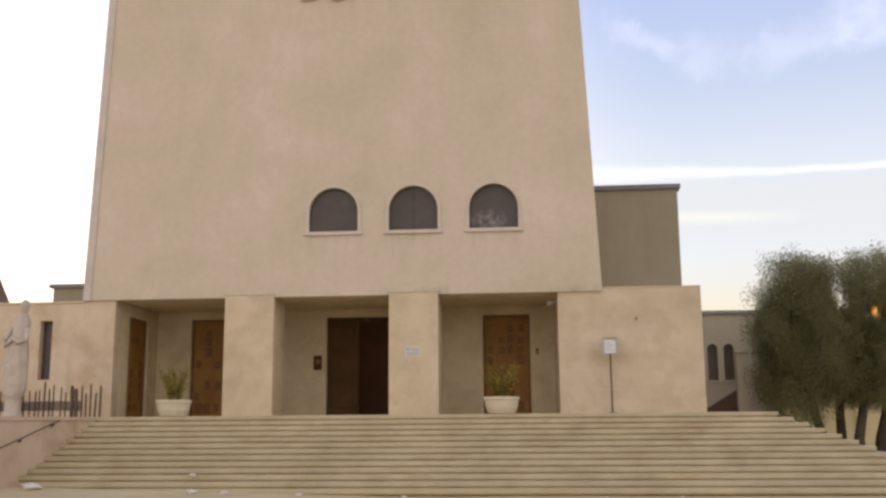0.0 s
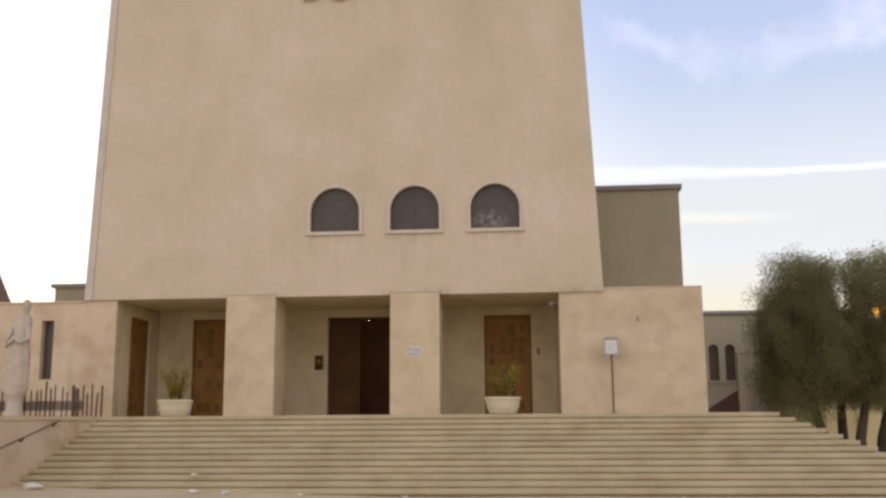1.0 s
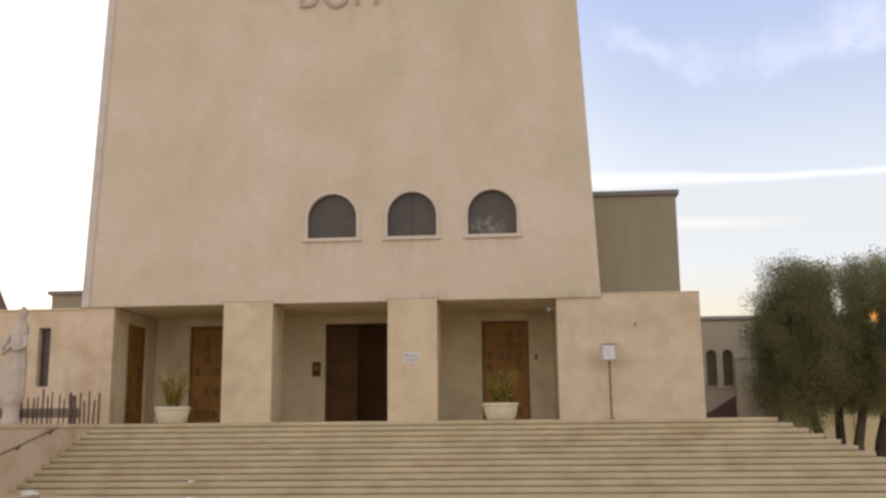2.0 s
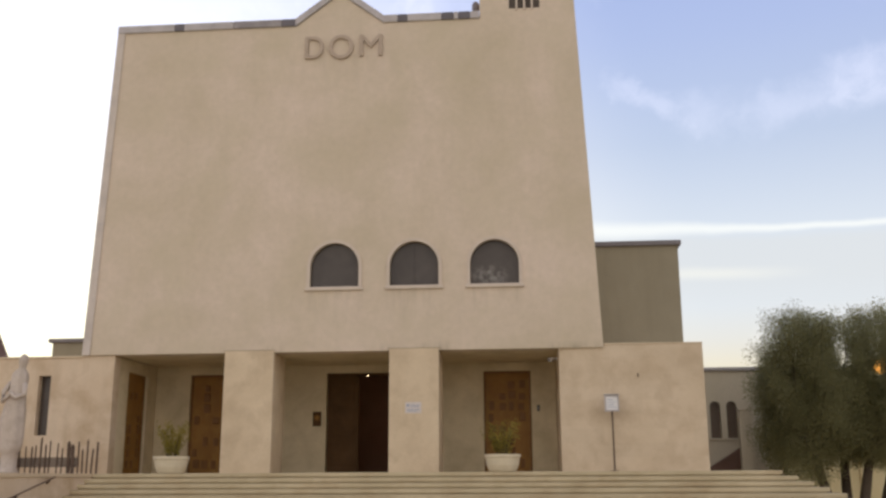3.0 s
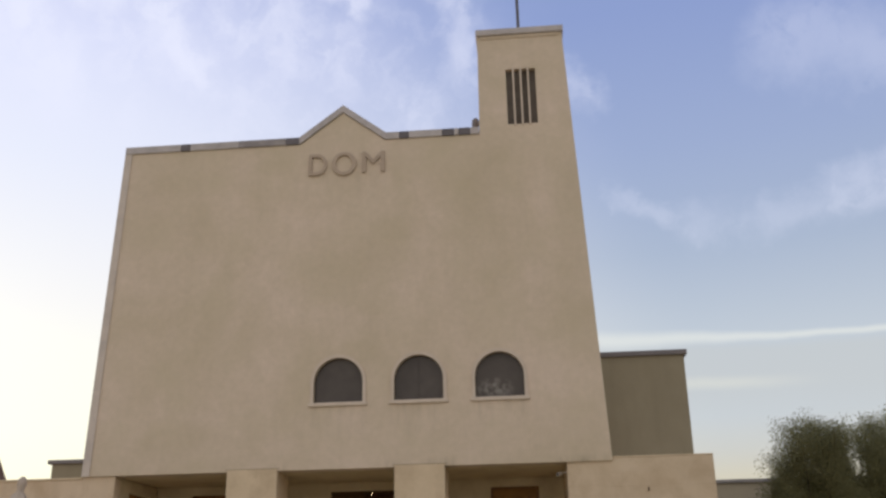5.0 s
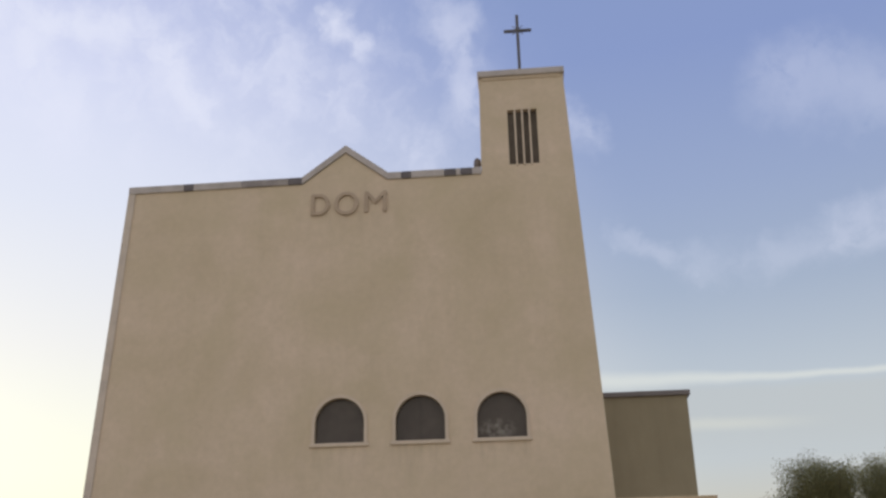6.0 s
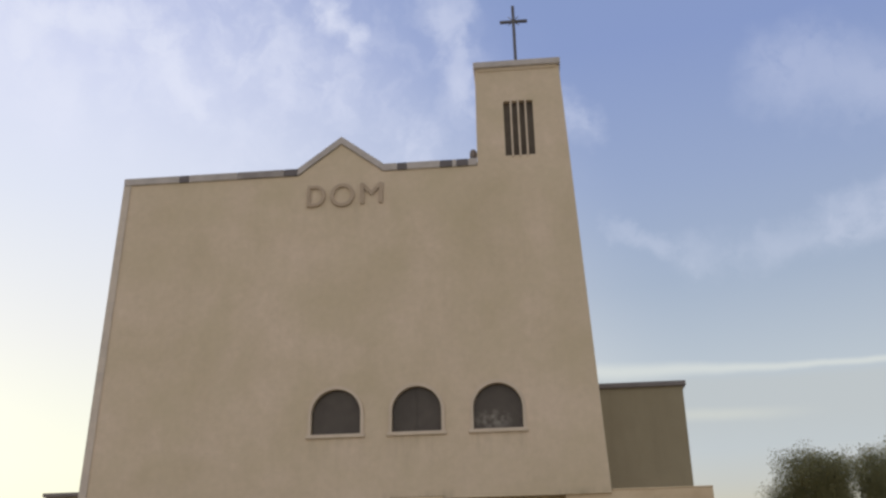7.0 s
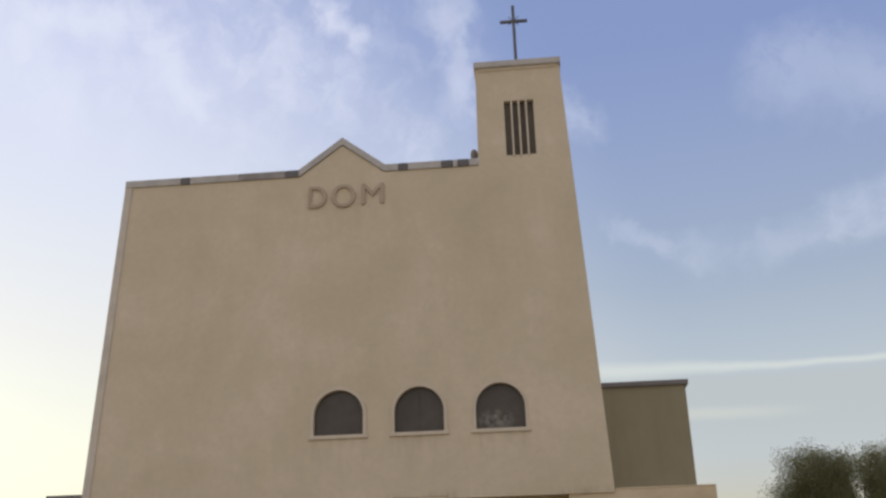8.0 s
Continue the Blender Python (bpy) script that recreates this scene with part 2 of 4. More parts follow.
def painted_reflection(m, centre, size, colour):
    """A pale reflection painted into a pane's colour: a ragged patch with streaks."""
    nt = m.node_tree
    N, L = nt.nodes.new, nt.links.new
    b = nt.nodes["Principled BSDF"]
    old = b.inputs["Base Color"].links[0].from_socket
    tc, mp, nz = N("ShaderNodeTexCoord"), N("ShaderNodeMapping"), N("ShaderNodeTexNoise")
    mp.vector_type = "TEXTURE"
    mp.inputs["Location"].default_value, mp.inputs["Scale"].default_value = centre, size
    L(tc.outputs["Object"], mp.inputs[0])
    length = N("ShaderNodeVectorMath")
    length.operation = "LENGTH"
    L(mp.outputs[0], length.inputs[0])
    nz.inputs["Scale"].default_value, nz.inputs["Detail"].default_value = 5.5, 3.0
    L(tc.outputs["Object"], nz.inputs["Vector"])
    near, rag, mul, mix = N("ShaderNodeMapRange"), N("ShaderNodeMapRange"), N("ShaderNodeMath"), N("ShaderNodeMix")
    near.inputs[1].default_value, near.inputs[2].default_value = 1.0, 0.35
    rag.inputs[1].default_value, rag.inputs[2].default_value = 0.42, 0.62
    L(length.outputs["Value"], near.inputs[0])
    L(nz.outputs[0], rag.inputs[0])
    mul.operation = "MULTIPLY"
    L(near.outputs[0], mul.inputs[0])
    L(rag.outputs[0], mul.inputs[1])
    mix.data_type = "RGBA"
    L(mul.outputs[0], mix.inputs["Factor"])
    L(old, mix.inputs["A"])
    mix.inputs["B"].default_value = (*colour, 1)
    L(mix.outputs["Result"], b.inputs["Base Color"])


painted_reflection(M_GLASS_REFLECTION, (2.10, 0.07, 7.05), (0.62, 0.5, 0.34), (0.21, 0.19, 0.17))
M_FAR_PANE = surface("far_pane", (0.13, 0.092, 0.066), (0.17, 0.125, 0.092), 0.4, 6, 1.5, 0.0)
M_INSIDE = surface("interior_red_brown", (0.20, 0.10, 0.07), (0.26, 0.14, 0.10), 0.9, 10, 0.8, 0.1)
M_BELL_DARK = surface("bell_room_dark", (0.13, 0.11, 0.095), (0.18, 0.155, 0.135), 0.8, 30, 2.0, 0.2)
M_METAL = surface("dark_metal", (0.10, 0.095, 0.10), (0.15, 0.14, 0.15), 0.5, 40, 3.0, 0.1, metal=0.6)
M_RUST = surface("rusted_iron", (0.09, 0.06, 0.045), (0.15, 0.10, 0.07), 0.8, 40, 4.0, 0.3)
M_PLANK = surface("weathered_plank", (0.22, 0.17, 0.13), (0.30, 0.24, 0.19), 0.9, 30, 2.0, 0.3)
M_WHITE = surface("white_paint", (0.70, 0.67, 0.65), (0.80, 0.77, 0.75), 0.6, 30, 2.0, 0.05)
M_NOTICE = surface("faded_paper", (0.60, 0.53, 0.49), (0.70, 0.63, 0.59), 0.8, 30, 4.0, 0.05)
M_INK = surface("grey_ink", (0.30, 0.32, 0.40), (0.36, 0.38, 0.46), 0.8, 30, 2.0, 0.0)
M_POT = surface("pale_concrete_pot", (0.62, 0.53, 0.38), (0.73, 0.63, 0.46), 0.8, 40, 3.0, 0.2)
M_SOIL = surface("soil", (0.06, 0.045, 0.03), (0.09, 0.07, 0.05), 1.0, 40, 3.0, 0.4)
M_STATUE = surface("pale_statue_stone", (0.46, 0.38, 0.31), (0.62, 0.52, 0.44), 0.85, 18, 2.5, 0.4, stain=(0.33, 0.26, 0.21), stain_amount=0.5)
M_LETTER = surface("bronze_letters", (0.41, 0.32, 0.245), (0.49, 0.385, 0.30), 0.7, 40, 4.0, 0.1)
M_BARK = surface("bark", (0.07, 0.05, 0.035), (0.12, 0.09, 0.065), 0.95, 14, 3.0, 0.6)
M_LEAF = surface("grey_green_leaf", (0.245, 0.228, 0.108), (0.34, 0.315, 0.155), 0.7, 8, 0.9, 0.0, translucent=0.62)
M_SHRUB = surface("yellow_green_leaf", (0.24, 0.19, 0.03), (0.36, 0.28, 0.05), 0.7, 8, 3.0, 0.0, translucent=0.35)
M_CREAM = surface("cream_wall", (0.72, 0.60, 0.34), (0.80, 0.68, 0.42), 0.9, 14, 1.0, 0.2)
M_PLASTER_FAR = surface("far_plaster", (0.58, 0.50, 0.37), (0.66, 0.57, 0.43), 0.9, 10, 0.4, 0.15)
M_BROWN_ROOF = surface("brown_roof", (0.16, 0.09, 0.065), (0.20, 0.12, 0.09), 0.9, 14, 1.0, 0.3)
M_LAMP_WARM = glow("warm_bulb", (1.0, 0.72, 0.38), 14.0)
M_GLOW_ORANGE = glow("orange_glow", (1.0, 0.42, 0.08), 1.3)
M_PAPER = surface("waste_paper", (0.60, 0.54, 0.45), (0.74, 0.68, 0.58), 0.8, 30, 6.0, 0.2)

# ---------------------------------------------------------------- mesh helpers


def finish(bm, name, material, smooth=False):
    me = bpy.data.meshes.new(name)
    bmesh.ops.recalc_face_normals(bm, faces=bm.faces[:])
    if smooth:
        for f in bm.faces:
            f.smooth = True
    bm.to_mesh(me)
    bm.free()
    me.materials.append(material)
    return me


def part(name, bm, material, parent=None, label="", smooth=False):
    ob = new(name, finish(bm, name, material, smooth))
    if parent:
        ob.parent = parent
        ob.matrix_parent_inverse = parent.matrix_world.inverted()
    if label:
        ob["label"] = label
    return ob


def holder(name, at=(0, 0, 0)):
    e = new(name)
    e.matrix_world = Matrix.Translation(at)
    bpy.context.view_layer.update()
    return e


def box(lo, hi, bevel=0.0, bm=None):
    bm = bm or bmesh.new()
    r = bmesh.ops.create_cube(bm, size=1)["verts"]
    for v in r:
        v.co = Vector([lo[i] + (v.co[i] + 0.5) * (hi[i] - lo[i]) for i in range(3)])
    if bevel:
        es = list({e for v in r for e in v.link_edges})
        bmesh.ops.bevel(bm, geom=es, offset=bevel, segments=1, affect="EDGES", profile=0.5)
    return bm


def plate(outline, holes, y0, y1, bm=None):
    """A wall in the x-z plane from outline and holes, from y0 (front) to y1."""
    bm = bm or bmesh.new()
    edges = []
    for loop in [outline, *holes]:
        vs = [bm.verts.new((x, y0, z)) for x, z in loop]
        edges += [bm.edges.new((vs[i], vs[(i + 1) % len(vs)])) for i in range(len(vs))]
    bmesh.ops.triangle_fill(bm, use_beauty=True, use_dissolve=False, edges=edges, normal=(0, -1, 0))
    g = bmesh.ops.extrude_face_region(bm, geom=bm.faces[:])
    bmesh.ops.translate(bm, verts=[v for v in g["geom"] if isinstance(v, bmesh.types.BMVert)], vec=(0, y1 - y0, 0))
    return bm


def rect(x0, x1, z0, z1):
    return [(x0, z0), (x1, z0), (x1, z1), (x0, z1)]


def arch(x0, x1, z0, z1, n=20):
    """Round-headed opening: sides up to the spring line, then a half circle (or flatter) to z1."""
    r = (x1 - x0) / 2
    h = min(r, z1 - z0)
    zs = z1 - h
    return [(x0, z0), (x1, z0)] + [((x0 + x1) / 2 + r * math.cos(math.pi * i / n), zs + h * math.sin(math.pi * i / n)) for i in range(n + 1)]


def tube(points, radius, sides=8, bm=None, taper=None):
    bm = bm or bmesh.new()
    rings = []
    for i, p in enumerate(points):
        p = Vector(p)
        d = (Vector(points[min(i + 1, len(points) - 1)]) - Vector(points[max(i - 1, 0)])).normalized()
        a = d.orthogonal().normalized()
        b = d.cross(a)
        r = taper[i] if taper else radius
        rings.append([bm.verts.new(p + (a * math.cos(2 * math.pi * k / sides) + b * math.sin(2 * math.pi * k / sides)) * r) for k in range(sides)])
    for r0, r1 in zip(rings, rings[1:]):
        # keep the rings facing one another
        s = min(range(sides), key=lambda s: (r1[s].co - r0[0].co).length)
        for k in range(sides):
            bm.faces.new((r0[k], r0[(k + 1) % sides], r1[(k + 1 + s) % sides], r1[(k + s) % sides]))
    bm.faces.new(rings[0][::-1])
    bm.faces.new(rings[-1])
    return bm


def lathe(profile, centre=(0, 0, 0), sides=28, bm=None):
    bm = bm or bmesh.new()
    rings = [[bm.verts.new((centre[0] + r * math.cos(2 * math.pi * k / sides), centre[1] + r * math.sin(2 * math.pi * k / sides), centre[2] + z)) for k in range(sides)] for r, z in profile]
    for a, b in zip(rings, rings[1:]):
        for k in range(sides):
            bm.faces.new((a[k], a[(k + 1) % sides], b[(k + 1) % sides], b[k]))
    bm.faces.new(rings[0][::-1])
    bm.faces.new(rings[-1])
    return bm


# ---------------------------------------------------------------- ground, podium, stairs
FLOOR = 1.70          # porch floor
RISE, TREAD = FLOOR / 13, 0.30
LEFT = -8.70          # the steps run into the terrace wall, which flares slightly

bm = bmesh.new()
n = 60
grid = {}
for i in range(n + 1):
    for j in range(n + 1):
        u, v = i / n * 2 - 1, j / n * 2 - 1
        x, y = 40 * u + 1960 * u ** 5, 40 * v + 1960 * v ** 5
        grid[i, j] = bm.verts.new((x, y, 0.015 * noise.noise((x * 0.3, y * 0.3, 0)) - 0.02 + min(max(-x * 0.025, 0.0), 0.25)))
for i in range(n):
    for j in range(n):
        bm.faces.new((grid[i, j], grid[i + 1, j], grid[i + 1, j + 1], grid[i, j + 1]))
tagged(part("ground", bm, M_PAVE), "pale dusty paved forecourt with stains and litter", "ground", kind="structure")

stairs = tagged(holder("stairs"), "wide pale stone church steps wrapping round one corner", "stairs", kind="structure")
for k in range(13):
    top, bot = FLOOR - k * RISE, FLOOR - (k + 1) * RISE
    front, right = -2.0 - k * TREAD, 9.1 + k * 0.27
    bm = box((LEFT, front, bot + 0.034), (right, 9.0, top), 0.008)
    box((LEFT, front + 0.05, bot), (right - 0.05, 9.0, bot + 0.034), 0, bm)
    part("step", bm, M_STEP, stairs)

terrace = tagged(holder("terrace"), "rendered stone terrace beside the steps, worn face", "terrace", kind="structure")


def wall_x(y):
    return -8.0 - max(0.0, -2.0 - y) * 0.115


def prism(plan, z0, z1):
    bm = bmesh.new()
    lo, hi = [[bm.verts.new((x, y, z)) for x, y in plan] for z in (z0, z1)]
    n = len(plan)
    for i in range(n):
        bm.faces.new((lo[i], lo[(i + 1) % n], hi[(i + 1) % n], hi[i]))
    bm.faces.new(lo[::-1])
    bm.faces.new(hi)
    return bm


PLAN = [(-24, -7.4), (wall_x(-7.4), -7.4), (wall_x(-2), -2.0), (wall_x(-2), -0.04), (-24, -0.04)]
part("retaining_wall", prism(PLAN, 0.0, FLOOR - 0.08), M_STONE_OLD, terrace)
part("coping", prism([(-24, -7.44), (wall_x(-7.4) + 0.03, -7.44), (wall_x(-2) + 0.03, -2.0), (wall_x(-2) + 0.03, -0.04), (-24, -0.04)], FLOOR - 0.077, FLOOR + 0.004), M_STONE, terrace, "flat pale stone coping")
part("core", box((-24, -0.035, 0.0), (-8.71, 9.0, FLOOR - 0.004)), M_STONE, terrace)

# ---------------------------------------------------------------- church
church = tagged(holder("church"), "tall plain beige church front with gable, bell tower and open porch", "church")
SOFFIT, ROOF, TOWER = 4.97, 14.78, 18.15
BACK = 14.0


def left_x(z):
    return -9.365 + (z - 4.97) * 0.0327


def right_x(z):
    return 5.149 - (z - 4.97) * 0.0425


TOW_L = 1.93
WINDOWS = [(-2.957, -1.56), (-0.693, 0.69), (1.562, 2.925)]
SILL, HEAD = 6.78, 8.05
outer = [(left_x(SOFFIT), SOFFIT), (right_x(SOFFIT), SOFFIT), (right_x(TOWER), TOWER), (TOW_L + 0.03, TOWER), (TOW_L, ROOF),
         (-0.945, ROOF), (-2.252, ROOF + 1.0), (-3.569, ROOF), (left_x(ROOF), ROOF)]
LOUVRE = rect(2.80, 3.707, 15.055, 16.944)
part("wall", plate(outer, [arch(a, b, SILL, HEAD) for a, b in WINDOWS] + [LOUVRE], -0.06, 0.42), M_WALL, church, "smooth beige rendered front wall")

# sides, back and roof of the tall block
for fx in (left_x, right_x):
    s = 1 if fx is left_x else -1
    bm = bmesh.new()
    vs = [bm.verts.new((fx(z) + s * o, y, z)) for o in (0.0, 0.4) for y in (0.42, BACK) for z in (SOFFIT, ROOF)]
    a = vs
    for q in ((0, 1, 3, 2), (4, 6, 7, 5), (0, 2, 6, 4), (1, 5, 7, 3), (0, 4, 5, 1), (2, 3, 7, 6)):
        bm.faces.new([a[i] for i in q])
    part("wall", bm, M_WALL, church)
part("wall", box((left_x(9) + 0.5, BACK - 0.4, SOFFIT), (right_x(9) - 0.5, BACK, ROOF)), M_WALL, church)
part("roof", box((left_x(ROOF) + 0.41, 0.43, ROOF - 0.5), (right_x(ROOF) - 0.41, BACK - 0.41, ROOF - 0.25)), M_CONC, church)
# tower above the roof
TD = 2.7
part("tower_wall", plate([(TOW_L, ROOF - 0.2), (TOW_L + 0.35, ROOF - 0.2), (TOW_L + 0.38, TOWER), (TOW_L + 0.03, TOWER)], [], 0.425, TD), M_WALL, church)
part("tower_wall", plate([(right_x(ROOF) - 0.35, ROOF), (right_x(ROOF), ROOF), (right_x(TOWER), TOWER), (right_x(TOWER) - 0.35, TOWER)], [], 0.425, TD), M_WALL, church)
part("tower_wall", plate([(TOW_L + 0.36, ROOF - 0.2), (right_x(ROOF) - 0.36, ROOF - 0.2), (right_x(TOWER) - 0.36, TOWER), (TOW_L + 0.39, TOWER)], [], TD - 0.35, TD), M_WALL, church)
part("cornice", box((TOW_L - 0.02, -0.16, TOWER + 0.002), (right_x(TOWER) + 0.05, TD + 0.1, TOWER + 0.22), 0.02), M_CONC, church, "grey tower cornice slab")
part("tower_trim", box((TOW_L + 0.12, -0.09, TOWER - 0.10), (right_x(TOWER) - 0.10, -0.062, TOWER)), M_WALL, church)
# slotted tower opening, its shaded room painted as a dark panel behind the slots
bell_backing = part("bell_backing", box((2.78, 0.10, 15.03), (3.727, 0.16, 16.97)), M_BELL_DARK, church, "dark panel standing in for the shaded bell room")
for k in range(3):
    x = 2.80 + 0.907 * (k + 1) / 4
    part("mullion", box((x - 0.028, -0.10, 15.0), (x + 0.028, 0.098, 17.0), 0.008), M_TRIM, bell_backing, "pale upright mullion")

# coping along the roof line: separate weathered slabs
CUTS = [(-9.10, -7.33, 0), (-7.33, -7.03, 1), (-7.03, -5.5, 0), (-5.5, -4.02, 2), (-4.02, -3.60, 1)]
CUTS_R = [(-0.93, -0.51, 0), (-0.51, -0.22, 1), (-0.22, 0.80, 0), (0.80, 1.16, 1), (1.16, 1.30, 0), (1.30, 1.65, 1), (1.65, TOW_L - 0.01, 0)]
for a, b, dark in CUTS + CUTS_R:
    part("coping_stone", box((a + 0.004, -0.11, ROOF + 0.002), (b - 0.004, 0.50, ROOF + 0.235), 0.012), (M_CONC, M_CONC_DARK, M_CONC_MID)[dark], church,
         ("grey weathered coping slab", "blackened coping slab", "darkened grey coping slab")[dark])
for xa, za, xb, zb in ((-3.60, ROOF, -2.252, ROOF + 1.02), (-2.252, ROOF + 1.02, -0.93, ROOF)):
    part("gable_coping", plate([(xa, za + 0.003), (xb, zb + 0.003), (xb, zb + 0.235), (xa, za + 0.235)], [], -0.11, 0.50), M_CONC, church, "grey sloping gable coping")
bm = plate([(left_x(SOFFIT) - 0.05, SOFFIT), (left_x(SOFFIT) + 0.17, SOFFIT), (left_x(ROOF) + 0.17, ROOF), (left_x(ROOF) - 0.05, ROOF)], [], -0.095, -0.062)
part("edge_strip", bm, M_STRIP, church, "pale raised edge strip")

# three round-headed windows
for a, b in WINDOWS:
    win = part("window", plate(arch(a - 0.085, b + 0.085, SILL - 0.01, HEAD + 0.085), [arch(a + 0.004, b - 0.004, SILL + 0.004, HEAD - 0.004)], -0.10, -0.062), M_TRIM, church, "round-headed window with pale surround")
    part("pane", plate(arch(a + 0.005, b - 0.005, SILL + 0.005, HEAD - 0.005), [], 0.07, 0.09), M_GLASS_REFLECTION if a > 1 else M_GLASS, win, "dark glass with a painted pale reflection" if a > 1 else "dark smoked glass")
    if a > -1 and b < 1:
        part("glazing_bar", box((-0.022, 0.05, SILL + 0.01), (0.0, 0.068, HEAD - 0.02)), M_GLASS, win, "thin dark glazing bar")
    part("sill", box((a - 0.13, -0.12, SILL - 0.10), (b + 0.13, -0.063, SILL - 0.012), 0.008), M_TRIM, win, "projecting pale sill")

# the letters over the middle
def letter(ch, x0, x1, z0, z1):
    cu = bpy.data.curves.new("letter", "FONT")
    cu.body, cu.size, cu.extrude, cu.bevel_depth = ch, 1.0, 0.02, 0.004
    tmp = new("letter", cu)
    bpy.context.view_layer.update()
    me = bpy.data.meshes.new_from_object(tmp.evaluated_get(bpy.context.evaluated_depsgraph_get()))
    bpy.data.objects.remove(tmp)
    xs, ys = [v.co.x for v in me.vertices], [v.co.y for v in me.vertices]
    sx, sy = (x1 - x0) / (max(xs) - min(xs)), (z1 - z0) / (max(ys) - min(ys))
    mx, my = min(xs), min(ys)
    for v in me.vertices:
        v.co = Vector((x0 + (v.co.x - mx) * sx, -0.10 - v.co.z, z0 + (v.co.y - my) * sy))
    me.flip_normals()
    me.materials.clear()
    me.materials.append(M_LETTER)
    ob = new("letter", me)
    ob.parent = church
    ob["label"] = "brown raised capital letter " + ch


letter("D", -3.27, -2.72, 13.70, 14.40)
letter("O", -2.56, -1.83, 13.66, 14.42)
letter("M", -1.64, -0.96, 13.72, 14.40)

# ---- porch storey
for a, b in ((-5.295, -3.897), (-0.681, 0.681)):
    bm = box((a, -0.085, FLOOR), (b, 1.2, SOFFIT - 0.006), 0.012)
    box((a + 0.004, -0.085, SOFFIT - 0.02), (b - 0.004, -0.063, SOFFIT + 0.05), 0.006, bm)
    part("pillar", bm, M_STONE, church, "square pale stone pillar")
    # dark strip paints the shadow line over the pillar, with some stain
    part("shadow_line", box((a - 0.05, -0.071, SOFFIT + 0.052), (b + 0.05, -0.0615, SOFFIT + 0.07), 0.003), M_SHADOW_LINE, church, "dark stained strip painted for the shadow line over the pillar")
PORCH = 3.2
block_r = part("side_block", box((3.9395, 0.03, FLOOR), (7.768, 4.95, 5.03)), M_STONE, church, "pale stone-clad block beside the porch")
part("block_coping", box((5.17, -0.006, 5.043), (7.775, 4.95, 5.085), 0.01), M_STONE, church)
SLIT = rect(-10.66, -10.30, 2.76, 4.42)
part("side_block", plate([(-14.5, FLOOR), (-8.48, FLOOR), (-8.48, SOFFIT - 0.006), (-9.41, SOFFIT - 0.006), (-9.41, 4.90), (-14.5, 4.90)], [SLIT], 0.0, 0.4), M_STONE_OLD, church, "stained pale stone block with a slit window")
part("block_coping", box((-14.55, -0.03, 4.903), (-9.42, 4.95, 4.96), 0.01), M_STONE, church)
part("slit_window", box((-10.68, 0.22, 2.74), (-10.24, 0.26, 4.44)), M_GLASS, church, "narrow dark slit window")
# porch side wall with its door opening, built across the other way
bm = plate([(0.405, FLOOR), (PORCH + 0.3, FLOOR), (PORCH + 0.3, 4.95), (0.405, 4.95)], [rect(1.05, 2.50, FLOOR + 0.01, 4.62)], 0, 0.35)
for v in bm.verts:
    v.co = Vector((-8.48 - v.co.y, v.co.x, v.co.z))
part("porch_side_wall", bm, M_PORCH, church)
part("side_block", box((-14.5, 0.41, FLOOR), (-14.1, 4.95, 4.90)), M_STONE, church)
part("block_roof", box((-14.09, 0.41, 4.70), (-8.9, 4.95, 4.89)), M_CONC, church)
D1, D2, D3 = (-7.38, -5.95), (-3.08, -1.12), (1.75, 3.18)
TOPD = 4.72
part("porch_back_wall", plate(rect(-8.47, 3.935, FLOOR, SOFFIT - 0.006), [rect(a, b, FLOOR + 0.01, TOPD) for a, b in (D1, D2, D3)], PORCH, PORCH + 0.3), M_PORCH, church, "shaded beige porch wall")
part("porch_ceiling", box((-8.47, 0.423, SOFFIT - 0.004), (3.935, PORCH + 0.3, SOFFIT + 0.10)), M_PORCH, church)
# lower walls of the nave behind the porch
part("wall", box((-9.30, 4.96, FLOOR), (-8.90, BACK, SOFFIT - 0.004)), M_WALL, church)
part("wall", box((3.75, 4.96, FLOOR), (4.15, BACK, SOFFIT - 0.004)), M_WALL, church)
part("wall", box((-8.89, BACK - 0.4, FLOOR), (3.74, BACK, SOFFIT - 0.004)), M_WALL, church)
part("wall", box((-8.83, PORCH + 0.31, FLOOR), (-8.48, 4.955, SOFFIT - 0.004)), M_PORCH, church)
part("plinth", box((-9.30, 9.003, 0.0), (4.15, BACK, FLOOR - 0.003)), M_STONE, church)


def carved_door(x0, x1, seed):
    """A closed door: frame, two leaves and a scatter of carved relief panels."""
    rng = random.Random(seed)
    w, h = x1 - x0, TOPD - FLOOR
    d = part("door", box((0.06, 0.12, 0.02), (w - 0.06, 0.19, h - 0.06), 0.006), M_DOOR, None, "carved brown door with dark relief panels")
    for lo, hi in (((0, 0.08, 0.015), (0.057, 0.22, h)), ((w - 0.057, 0.08, 0.015), (w, 0.22, h)), ((0.06, 0.08, h - 0.057), (w - 0.06, 0.22, h))):
        part("door_frame", box(lo, hi, 0.005), M_DOOR_DARK, d)
    rows = 8
    for i in range(rows):
        for j in range(4):
            if rng.random() < 0.55:
                continue
            px, pz = 0.10 + (w - 0.2) * (j + rng.uniform(0.03, 0.22)) / 4, 0.15 + (h - 0.35) * (i + rng.uniform(0.0, 0.12)) / rows
            part("relief_panel", box((px, 0.085, pz), (px + rng.uniform(0.13, 0.22), 0.118, pz + rng.uniform(0.19, 0.28)), 0.016), M_DOOR_DARK, d)
    return d


def place(ob, m, parent):
    ob.parent = parent
    ob.matrix_basis = m


place(carved_door(*D3, 3), pose(D3[0], PORCH, FLOOR), church)
